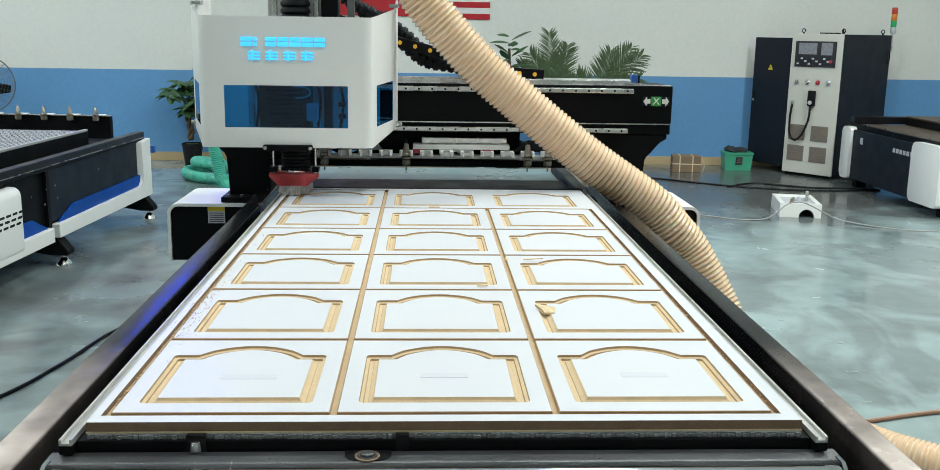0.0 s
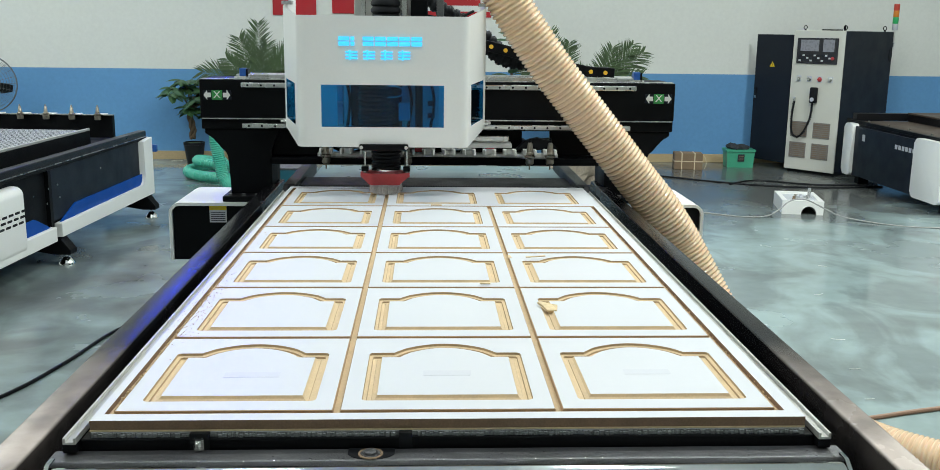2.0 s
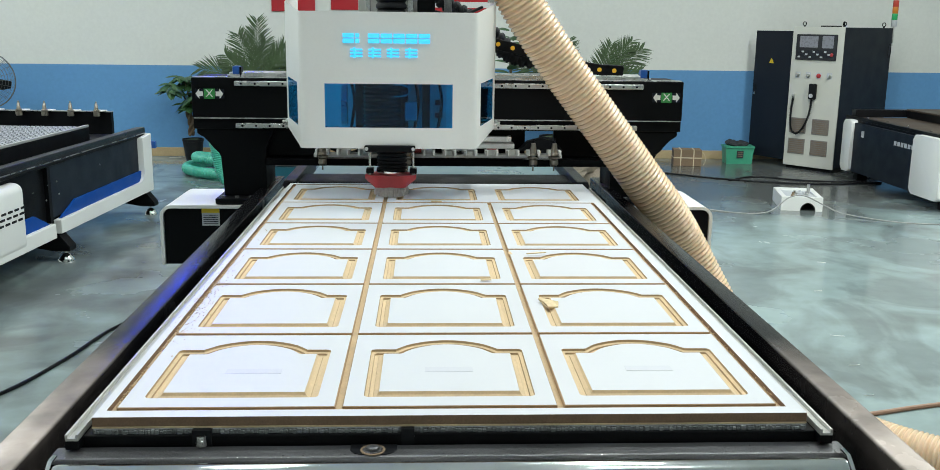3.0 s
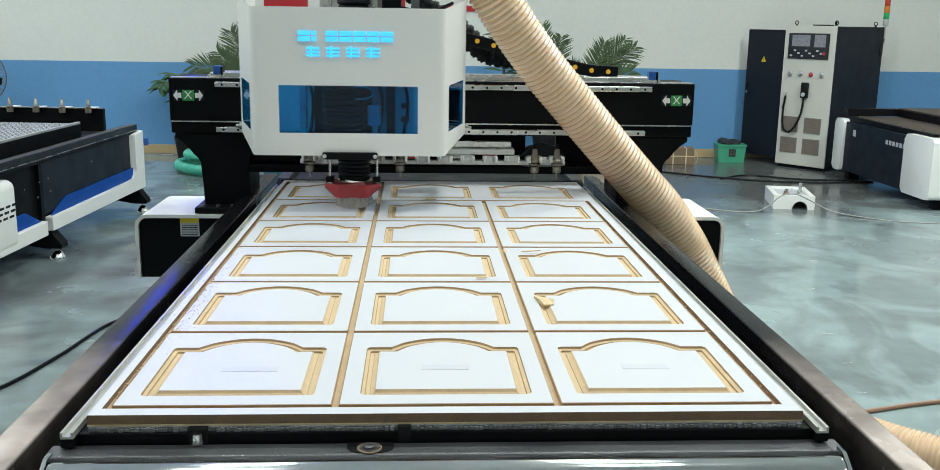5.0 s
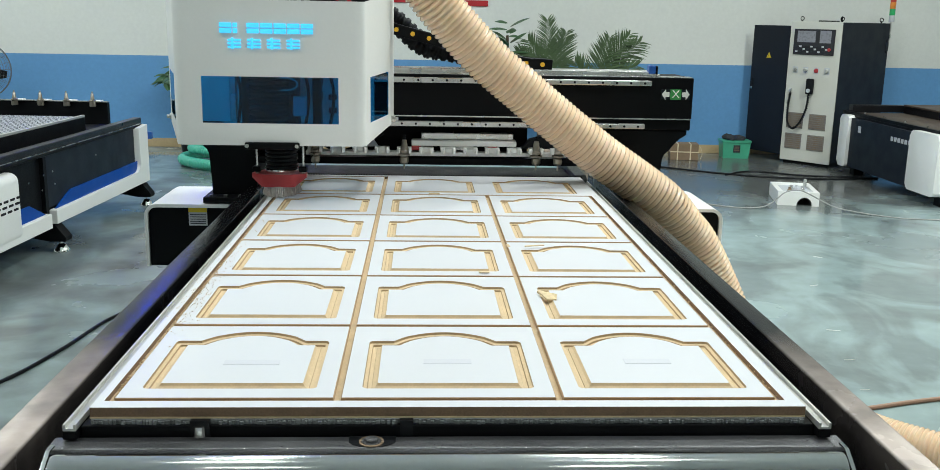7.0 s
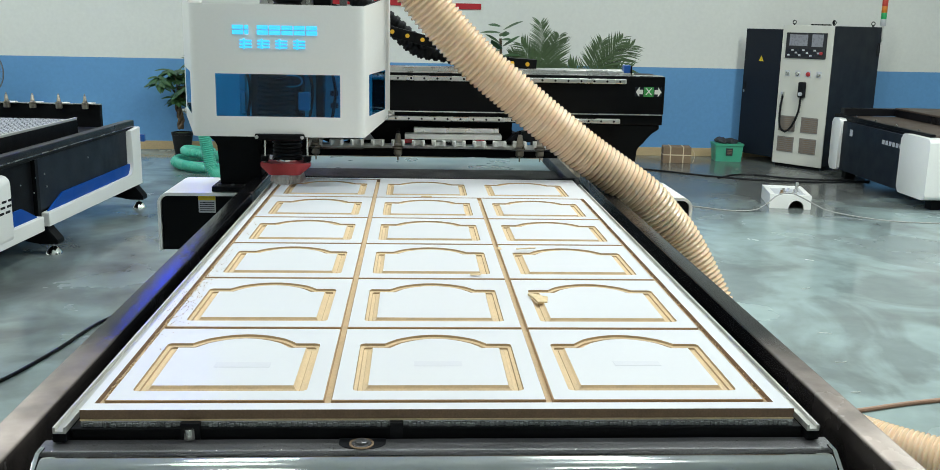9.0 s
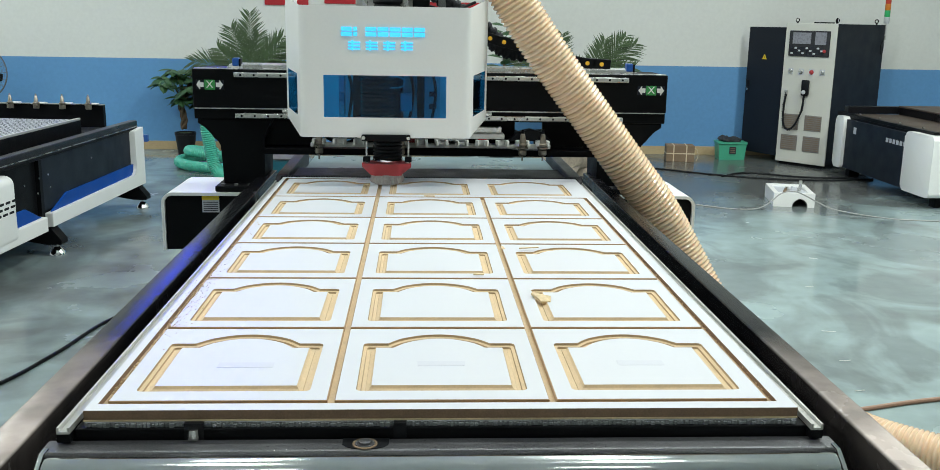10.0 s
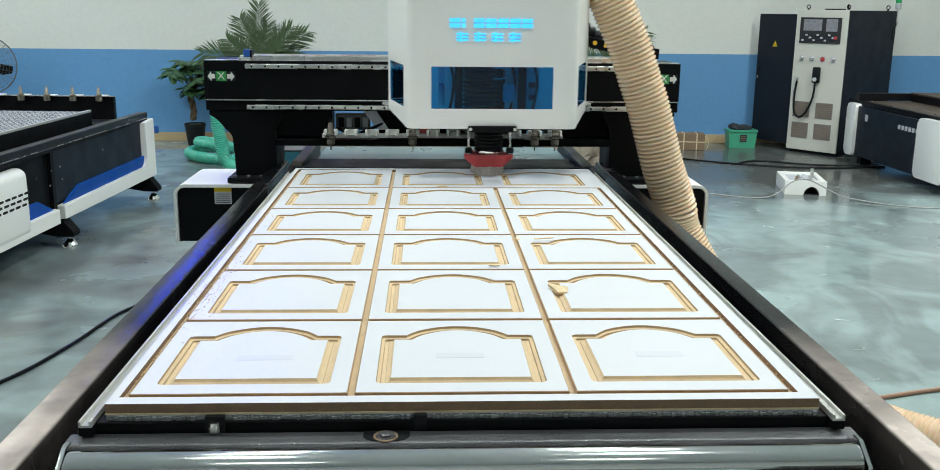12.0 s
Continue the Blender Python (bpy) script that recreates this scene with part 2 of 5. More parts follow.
def box(x0, x1, y0, y1, z0, z1, bevel=0.0, bm=None, seg=2, index=0):
    bm = bm or bmesh.new()
    m = Matrix.LocRotScale(((x0 + x1) / 2, (y0 + y1) / 2, (z0 + z1) / 2), None, (abs(x1 - x0), abs(y1 - y0), abs(z1 - z0)))
    vs = bmesh.ops.create_cube(bm, size=1, matrix=m)["verts"]
    faces = {f for v in vs for f in v.link_faces}
    for f in faces:
        f.material_index = index
    if bevel:
        edges = list({e for v in vs for e in v.link_edges})
        got = bmesh.ops.bevel(bm, geom=edges, offset=bevel, segments=seg, affect="EDGES", profile=.5)
        for f in got["faces"]:
            f.material_index = index
    return bm


def rod(a, b, r0, r1=None, seg=16, bm=None, caps=True, index=0):
    bm = bm or bmesh.new()
    a, b = Vector(a), Vector(b)
    m = Matrix.Translation((a + b) / 2) @ (b - a).to_track_quat("Z", "Y").to_matrix().to_4x4()
    vs = bmesh.ops.create_cone(bm, cap_ends=caps, segments=seg, radius1=r0, radius2=r0 if r1 is None else r1, depth=(b - a).length, matrix=m)["verts"]
    for f in {f for v in vs for f in v.link_faces}:
        f.material_index = index
    return bm


def lathe(profile, seg=20, m=None, bm=None, index=0):
    """A turned form about z from (radius, height) pairs."""
    bm = bm or bmesh.new()
    m = m or Matrix()
    rings = [[bm.verts.new(m @ Vector((r * math.cos(a), r * math.sin(a), z))) for a in (2 * math.pi * k / seg for k in range(seg))] for r, z in profile]
    for p, q in zip(rings, rings[1:]):
        for k in range(seg):
            bm.faces.new((p[k], p[(k + 1) % seg], q[(k + 1) % seg], q[k])).material_index = index
    for ring in (rings[0], rings[-1]):
        if profile[rings.index(ring)][0] > 1e-5:
            bm.faces.new(ring).material_index = index
    return bm


def prism(points, axis, lo, hi, bm=None, bevel=0, index=0):
    """An outline of (u, v) pairs pulled from lo to hi along the axis; u, v are the other two axes in xyz order."""
    bm = bm or bmesh.new()

    def at(u, v, w):
        return {"x": (w, u, v), "y": (u, w, v), "z": (u, v, w)}[axis]
    a = [bm.verts.new(at(u, v, lo)) for u, v in points]
    b = [bm.verts.new(at(u, v, hi)) for u, v in points]
    n = len(points)
    fs = [bm.faces.new(a), bm.faces.new(b)] + [bm.faces.new((a[k], a[(k + 1) % n], b[(k + 1) % n], b[k])) for k in range(n)]
    for f in fs:
        f.material_index = index
    if bevel:
        got = bmesh.ops.bevel(bm, geom=list({e for f in fs for e in f.edges}), offset=bevel, segments=2, affect="EDGES", profile=.5)
        for f in got["faces"]:
            f.material_index = index
    return bm


def round_rect(w, h, r, n=5, cx=0, cy=0):
    pts = []
    for sx, sy, a0 in ((1, 1, 0), (-1, 1, 90), (-1, -1, 180), (1, -1, 270)):
        for k in range(n + 1):
            a = radians(a0 + 90 * k / n)
            pts.append((cx + sx * (w / 2 - r) + r * math.cos(a), cy + sy * (h / 2 - r) + r * math.sin(a)))
    return pts


def catmull(points, steps=8):
    """A smooth line through the points."""
    ps = [Vector(p) for p in points]
    ps = [2 * ps[0] - ps[1]] + ps + [2 * ps[-1] - ps[-2]]
    out = []
    for k in range(1, len(ps) - 2):
        p0, p1, p2, p3 = ps[k - 1:k + 3]
        for s in range(steps):
            u = s / steps
            out.append(.5 * (2 * p1 + (p2 - p0) * u + (2 * p0 - 5 * p1 + 4 * p2 - p3) * u * u + (3 * p1 - p0 - 3 * p2 + p3) * u ** 3))
    return out + [ps[-2]]


def tube(points, r, seg=8, bm=None, index=0, radii=None):
    """A pipe along a line of points; radii may change along it."""
    bm = bm or bmesh.new()
    pts = [Vector(p) for p in points]
    rings, side = [], None
    for k, p in enumerate(pts):
        d = (pts[min(k + 1, len(pts) - 1)] - pts[max(k - 1, 0)]).normalized()
        side = d.orthogonal() if side is None else side - d * side.dot(d)
        side.normalize()
        up = d.cross(side)
        rr = radii[k] if radii else r
        rings.append([bm.verts.new(p + rr * (side * math.cos(a) + up * math.sin(a))) for a in (2 * math.pi * j / seg for j in range(seg))])
    for p, q in zip(rings, rings[1:]):
        for k in range(seg):
            bm.faces.new((p[k], p[(k + 1) % seg], q[(k + 1) % seg], q[k])).material_index = index
    bm.faces.new(rings[0])
    bm.faces.new(rings[-1])
    return bm


def spaced(points, n):
    """n points at even steps along a line, each with its direction."""
    pts = np.array([tuple(p) for p in points])
    s = np.concatenate(([0], np.cumsum(np.linalg.norm(np.diff(pts, axis=0), axis=1))))
    at = np.linspace(0, s[-1], n)
    q = np.stack([np.interp(at, s, pts[:, k]) for k in range(3)], 1)
    d = np.gradient(q, axis=0)
    return [(Vector(a), Vector(b).normalized()) for a, b in zip(q, d)]


# ---- the hall ----
def hall():
    X0, X1, Y0, Y1, H = -9.0, 10.0, -9.0, 9.75, 6.0
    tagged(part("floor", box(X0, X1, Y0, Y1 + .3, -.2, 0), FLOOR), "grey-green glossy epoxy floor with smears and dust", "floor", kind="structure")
    wall = tagged(part("wall_north", box(X0 - .2, X1 + .2, Y1, Y1 + .2, 1.04, H), WALL_WHITE), "white upper wall above a blue painted dado", "wall", kind="structure")
    tagged(part("wall_dado", box(X0 - .2, X1 + .2, Y1, Y1 + .2, 0, 1.04), WALL_BLUE), "light blue painted lower wall", "wall", kind="structure")
    tagged(part("baseboard", box(X0, X1, Y1 - .012, Y1 - .001, 0, .10, .003), SKIRTING), "tan tiled skirting along the blue wall", "skirting", kind="structure")
    for name, b in (("wall_west", (X0 - .2, X0, Y0, Y1)), ("wall_east", (X1, X1 + .2, Y0, Y1)), ("wall_south", (X0 - .2, X1 + .2, Y0 - .2, Y0))):
        tagged(part(name, box(*b, 0, H), WALL_WHITE), "plain white hall wall", "wall", kind="structure")
    tagged(part("ceiling", box(X0 - .2, X1 + .2, Y0 - .2, Y1 + .2, H, H + .1), CEILING), "pale hall ceiling", "ceiling", kind="structure")


# lamps under the ceiling: x, y, watts
LAMPS = [(-5.0, -3.2, 10), (-1.6, -3.2, 12), (1.6, -3.2, 12), (5.0, -3.2, 14),
         (-5.0, .2, 40), (-1.6, .2, 36), (1.6, .2, 54), (5.0, .2, 48),
         (-5.0, 2.7, 84), (-1.6, 2.7, 20), (1.6, 2.7, 80), (5.0, 2.7, 138),
         (-5.0, 6.6, 100), (-1.6, 4.7, 34), (1.6, 4.7, 112), (5.0, 4.7, 142),
         (-8.0, 1.6, 95), (-8.0, 4.7, 60)]


def ceiling_lamps():
    first = None
    for x, y, power in LAMPS:
        if first is None:
            first = thing("ceiling_lamp", "white linear hall lamp hung under the ceiling", "lamp", "ceiling lamps", pose(x, y, 5.3))
            part("housing", box(-.32, .32, -.10, .10, .012, .07, .01), WHITE_PAINT, first)
            part("diffuser", box(-.30, .30, -.085, .085, 0, .014, .004), LAMP_GLOW, first, "lit white diffuser")
            for s in (-1, 1):
                part("suspension_wire", rod((s * .25, 0, .07), (s * .25, 0, .70), .003, seg=6), STEEL, first)
        else:
            copy_thing(first, pose(x, y, 5.3))
        light = bpy.data.lights.new("lamp_light", "AREA")
        light.shape, light.size, light.size_y, light.energy, light.color = "RECTANGLE", .60, .17, power, (.93, 1, .965)
        new("lamp_light", light).matrix_basis = pose(x, y, 5.29)


hall()
ceiling_lamps()


# ---- the router bed ----
ZB = .880   # top of the sheet on the bed
RAIL_Z = .815


def router_bed():
    bed = thing("router_bed", "black router bed with vacuum table, side beams and chrome roller", "machine bed")
    part("vacuum_table", box(-.622, .622, -.012, 2.50, .834, .852, .002), BLACK_PAINT, bed, "black phenolic vacuum table")
    part("rubber_sheet", box(-.608, .608, -.004, 2.45, .852, .860), GREY_MAT, bed, "grey rubber granulate sheet")
    rnd = random.Random(31)
    bm = bmesh.new()
    x = -.606
    while x < .602:
        w = rnd.uniform(.003, .008)
        if not (-.444 < x < -.402 or -.098 < x < -.064):
            box(x, x + w, -.0065 - rnd.uniform(0, .003), -.0035, .8522 + rnd.uniform(0, .001), .8585 + rnd.uniform(-.002, .0015), bm=bm)
        x += w + rnd.uniform(.001, .004)
    part("torn_rubber_edge", bm, GREY_MAT, bed, "crumbling grey granulate edge", kind="stuff")
    part("bed_frame", box(-.655, .655, -.010, 3.0, .40, .834), BLACK_PAINT, bed)
    part("front_plate", box(-.665, .665, -.058, -.0105, .822, .832, .003), PLATE, bed, "scuffed grey steel front plate")
    rnd = random.Random(77)
    bm = bmesh.new()
    for _ in range(150):
        x, w = max(-.64, min(.64, rnd.gauss(.05, .33))), rnd.uniform(.001, .005)
        y = -.0575 + abs(rnd.gauss(0, .004)) if rnd.random() < .75 else rnd.uniform(-.055, -.02)
        if not -.18 < x < -.095:
            box(x, x + w, y, y + rnd.uniform(.0006, .0016), .8319, .8323, bm=bm)
    part("bare_steel_speckles", bm, CHROME, bed, "bright bare steel specks", kind="stuff")
    part("front_beam", box(-.655, .655, -.050, -.012, .50, .8215), BLACK_PAINT, bed)
    # chrome front roller with its end brackets
    part("roller", lathe([(.012, -.655), (.012, -.645), (.0295, -.643), (.030, -.640), (.030, .640), (.0295, .643), (.012, .645), (.012, .655)], 32,
                         pose(0, -.090, .806, 0, 90, 0)), CHROME, bed, "polished chrome front roller", smooth=True)
    for s in (-1, 1):
        part("roller_bracket", prism([(-.125, .76), (-.125, .81), (-.080, .840), (-.056, .840), (-.056, .75)], "x", s * .648, s * .656, bevel=.002), CHROME, bed)
        # slotted aluminium strip along the table's edge
        bm = bmesh.new()
        box(s * .624, s * .628, -.03, 2.46, .851, .862, bm=bm)
        box(s * .641, s * .645, -.03, 2.46, .851, .862, bm=bm)
        box(s * .628, s * .641, -.03, 2.46, .851, .855, bm=bm)
        part("strip_bed", box(s * .624, s * .646, -.028, 2.46, .835, .8508), BLACK_PAINT, bed)
        part("edge_strip", bm, ALU, bed, "slotted aluminium edge strip")
        # side beam: a hollow section with rounded edges
        lo, hi = (.748, .803) if s > 0 else (-.788, -.722)
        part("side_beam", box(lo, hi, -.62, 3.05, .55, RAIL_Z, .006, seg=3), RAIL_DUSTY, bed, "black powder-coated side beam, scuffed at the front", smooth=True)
        part("side_gap_plate", box(s * .655, s * .722, -.5, 3.0, .62, .70), BLACK_PAINT, bed)
        part("beam_end_cap", box(lo + .004, hi - .004, 3.05, 3.056, .56, RAIL_Z - .006, .002), RUBBER, bed)
        # rack under the side beam
        part("gear_rack", box(*((.803, .815) if s > 0 else (-.800, -.788)), -.55, 3.02, .66, .69), DARK_STEEL, bed)
        for y in (-.35, 1.2, 2.75):
            part("leg", box(s * .62 - .05, s * .62 + .05, y - .05, y + .05, .05, .55, .006), BLACK_PAINT, bed)
            part("levelling_foot", lathe([(.012, .05), (.012, .03), (.02, .028), (.045, .004), (.045, 0)], 16, pose(s * .62, y, 0)), STEEL, bed)
    # suction notch with a bolt in the front edge, and a small clamp screw
    hole = [(-.177, -.0122), (-.177, -.034), (-.170, -.045), (-.158, -.0515), (-.118, -.0515), (-.106, -.045), (-.099, -.034), (-.099, -.0122)]
    part("notch", prism(hole, "z", .8315, .8332), RUBBER, bed, "black round recess")
    part("bolt", lathe([(.0, 0), (.0165, 0), (.0165, .002), (.011, .002), (.011, .006), (.008, .007), (0, .007)], 14, pose(-.139, -.036, .8334)), PLATE, bed, smooth=True)
    part("washer", lathe([(.017, 0), (.021, 0), (.021, .0015), (.017, .0015), (.017, 0)], 18, pose(-.139, -.036, .8334)), CARTON, bed, "rusty washer")
    part("slot", box(-.092, -.070, -.0135, -.002, .830, .8608), RUBBER, bed)
    part("clamp_slot", box(-.442, -.410, -.0135, -.002, .830, .8608), RUBBER, bed)
    part("clamp_screw", rod((-.426, -.0165, .836), (-.426, -.0165, .8535), .0095, .0085, 10), STEEL, bed)
    return bed


def outfeed():
    out = thing("outfeed_conveyor", "grey-blue outfeed belt conveyor behind the router bed", "conveyor")
    part("belt", box(-.585, .60, 2.62, 3.42, .815, .832, .006), BELT, out, "smooth grey-blue conveyor belt")
    part("front_strip", box(-.63, .63, 2.502, 2.535, .80, .845, .004), BLACK_PAINT, out)
    part("front_roller", rod((-.60, 2.585, .808), (.60, 2.585, .808), .024, seg=20), DARK_STEEL, out, smooth=True)
    for s in (-1, 1):
        part("side_frame", prism([(2.54, .76), (2.54, .84), (2.62, .862), (3.44, .862), (3.44, .72), (2.70, .72)], "x", s * .615, s * .665, bevel=.004), RAIL_PAINT, out)
        part("stand", box(s * .60 - .03, s * .60 + .03, 3.30, 3.38, 0, .72, .004), BLACK_PAINT, out)
    bm = bmesh.new()
    for k in range(120):
        x = -.62 + 1.24 * k / 119
        box(x - .0028, x + .0028, 2.470, 2.500, .870, .879, bm=bm)
    box(-.626, .626, 2.470, 2.500, .853, .8705, bm=bm)
    part("brush_strip", bm, RUBBER, out, "row of black stop teeth")
    return out


# ---- the sheet with eighteen arched doors ----
COLS = (-.588, -.202, .187, .577)
ROWS = (.035, .442, .848, 1.240, 1.620, 2.003, 2.405)
KERF = .0065


def arch_loop(d, w, h, n=18):
    """Outline of the arched field of a door, drawn in by d from the routed edge, with the side each point belongs to; origin at the door's lower left."""
    L, R, B = .034 + d, w - .034 - d, .0425 + d
    T, half, rise = h - .0945 - d, .104 - d * .45, .057
    r, cx = max(.0008, .0095 - d * .6), w / 2

    def corner(x, y, a0, tag):
        return [(x + r * math.cos(radians(a0 + 30 * k)), y + r * math.sin(radians(a0 + 30 * k)), tag) for k in range(4)]
    pts = corner(L + r, B + r, 180, "bl") + corner(R - r, B + r, 270, "br") + corner(R - r, T - r, 0, "top")
    for k in range(n + 1):
        u = 1 - 2 * k / n
        a = abs(u)
        lift = rise * (1 - (a * .93) ** 2) * (1 if a < .80 else max(0, 1 - ((a - .80) / .20) ** 2 * .999))
        pts.append((cx + u * half, T + lift, "top"))
    return pts + corner(L + r, T - r, 90, "top")


def door_mesh(w, h, left=0, right=0, rear=0):
    """A routed door; left, right and rear give the uncut board that still joins it on those sides."""
    bm = bmesh.new()
    base = arch_loop(0, w, h)

    def ring(pts, z):
        return [bm.verts.new((p[0], p[1], z)) for p in pts]

    def outer(e):
        x0, x1, y1 = (-left if left else e), (w + right if right else w - e), (h + rear if rear else h - e)
        out = []
        for x, y, tag in base:
            if tag == "bl":
                out.append((x0, e))
            elif tag == "br":
                out.append((x1, e))
            else:
                out.append((x0 + (x - .034) / (w - .068) * (x1 - x0), y1))
        return out
    rows = [(outer(0), -.018, 1), (outer(0), -.0012, 1), (outer(.0012), 0, 0)]
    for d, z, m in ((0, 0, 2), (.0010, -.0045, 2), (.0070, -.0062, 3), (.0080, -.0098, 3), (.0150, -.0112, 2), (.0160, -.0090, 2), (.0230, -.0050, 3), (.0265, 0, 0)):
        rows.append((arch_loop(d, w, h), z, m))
    rings = [(ring(p, z), m) for p, z, m in rows]
    n = len(base)
    for (p, _), (q, m) in zip(rings, rings[1:]):
        for k in range(n):
            bm.faces.new((p[k], p[(k + 1) % n], q[(k + 1) % n], q[k]))
    bm.faces.ensure_lookup_table()
    # index 3, the darker copy, paints shade onto the steep groove walls
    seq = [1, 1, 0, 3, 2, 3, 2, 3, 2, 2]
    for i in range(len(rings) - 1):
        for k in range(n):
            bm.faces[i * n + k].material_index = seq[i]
    bm.faces.new(rings[-1][0]).material_index = 0
    bm.faces.new(rings[0][0]).material_index = 1
    return mesh_of(bm, "door_panel", MELAMINE, MDF, MDF_CUT, MDF_STEP_SHADE)


def sheet():
    sh = thing("mdf_sheet", "white-faced MDF sheet cut into eighteen arched cabinet doors", "board", m=pose(0, 0, ZB))
    y1 = ROWS[-1]
    shared = {}
    for r in range(6):
        for c in range(3):
            uncut = r == 5 and c > 0
            w, h = COLS[c + 1] - COLS[c] - 2 * KERF, ROWS[r + 1] - ROWS[r] - 2 * KERF
            side = (.61 - COLS[3] + KERF if c == 2 else KERF) if uncut else 0
            key = (round(w, 4), round(h, 4), uncut, c if uncut else 0)
            if key not in shared:
                shared[key] = door_mesh(w, h, KERF if uncut and c == 2 else 0, side, 2.44 - y1 + KERF if uncut else 0)
            ob = new("door_panel", shared[key])
            ob.parent = sh
            ob.location = (COLS[c] + KERF, ROWS[r] + KERF, 0)
    part("thin_backing", box(-.607, .607, .003, 2.437, -.0198, -.0105), MDF_CUT, sh, "pale uncut backing layer")
    part("bottom_facing", box(-.6105, .6105, -.0006, 2.4395, -.0197, -.0168), CRUMB, sh, "pale thin facing under the board")
    xl, xr = COLS[0] - KERF, COLS[3] + KERF
    for name, b in (("front_strip", (-.61, .61, 0, ROWS[0] - KERF)), ("rear_strip", (-.61, COLS[1] + KERF, y1 + KERF, 2.44)),
                    ("side_strip", (-.61, xl, ROWS[0] - KERF, y1 + KERF)), ("side_strip", (xr, .61, ROWS[0] - KERF, ROWS[5] + KERF))):
        bm = box(*b, -.0165, 0)
        for f in bm.faces:
            f.material_index = 0 if f.normal.z > .5 else 1
        part(name, bm, [MELAMINE, MDF_EDGE], sh, "white offcut strip with raw brown edge")
    # faint reflections painted as lavender bars on the faces of the nearest doors
    for c, (x0, x1, y) in enumerate(((-.430, -.325, .203), (-.052, .040, .209), (.338, .428, .211))):
        part("reflection_bar", box(x0, x1, y, y + .026, .0001, .0005), FAINT_REFLECTION, sh, "faint lavender reflection painted as a bar")
    # dust left in the kerfs and beside them
    rnd = random.Random(4)
    bm = bmesh.new()
    def crumb(x, y, z, s):
        m = pose(x, y, z, rnd.uniform(0, 360), rnd.uniform(0, 360), 0) @ Matrix.Diagonal((1, rnd.uniform(.6, 1.5), .7, 1))
        bmesh.ops.create_icosphere(bm, subdivisions=1, radius=s, matrix=m)
    for _ in range(620):
        crumb(-.5838 + rnd.uniform(-.006, .006), .06 + 2.25 * rnd.random() ** 1.2, rnd.uniform(-.009, -.003), rnd.uniform(.0012, .0034))
    for _ in range(420):
        y = .30 + abs(rnd.gauss(0, .38)) + rnd.random() * .35
        s = rnd.uniform(.0005, .0017)
        crumb(-.584 + rnd.gauss(.006, .016), y, s * .4, s)
    for _ in range(330):
        crumb(.584 + rnd.uniform(-.006, .006), rnd.uniform(.06, 2.3), rnd.uniform(-.010, -.005), rnd.uniform(.001, .003))
    tagged(part("sawdust", bm, SAWDUST), "brown sawdust crumbs along the cut edges", "sawdust", kind="stuff").matrix_basis = pose(0, 0, ZB)
    return sh


def shavings():
    def shaving(name, pts, thick, m, label):
        bm = prism(pts, "z", 0, thick, bevel=thick * .3)
        for v in bm.verts:
            v.co.z += .006 * math.sin(v.co.x * 60) ** 2
        ob = tagged(part(name, bm, CRUMB), label, "offcut")
        ob.matrix_basis = m
    shaving("mdf_shaving", [(-.012, -.022), (.010, -.026), (.018, -.004), (.008, .010), (-.010, .030), (-.024, .026), (-.014, .004)], .007, pose(.248, .659, ZB - .002, 8, -6, 10),
            "pale torn MDF shaving lying in a routed groove")
    shaving("mdf_shaving", [(-.014, -.004), (.014, -.006), (.016, .003), (-.012, .005)], .003, pose(.105, .875, ZB, 0, 0, 8), "thin pale MDF shaving on a door")
    shaving("mdf_shaving", [(-.006, -.016), (.005, -.014), (.004, .018), (-.005, .014)], .005, pose(.196, 1.19, ZB - .004, 0, 0, 4), "small MDF chip standing in a kerf")
    shaving("mdf_shaving", [(-.03, -.003), (.03, .0), (.028, .006), (-.03, .004)], .003, pose(.27, 1.16, ZB, 0, 0, 12), "thin curled MDF shaving in a groove")
    shaving("mdf_shaving", [(-.02, -.006), (.022, -.004), (.018, .008), (-.02, .005)], .004, pose(-.01, 2.0, ZB - .002, 0, 0, -8), "pale MDF shaving at the kerf")


router_bed()
outfeed()
sheet()
shavings()

# ---- the gantry ----
BY = 2.80   # front face of the cross beam


def arrow(cx, cz, s, y):
    """A flat outlined arrow, s the way it points."""
    pts = [(0, .022), (.026 * s, 0), (0, -.022), (0, -.010), (-.026 * s, -.010), (-.026 * s, .010), (0, .010)]
    return prism([(cx + u, cz + v) for u, v in pts], "y", y - .0015, y)


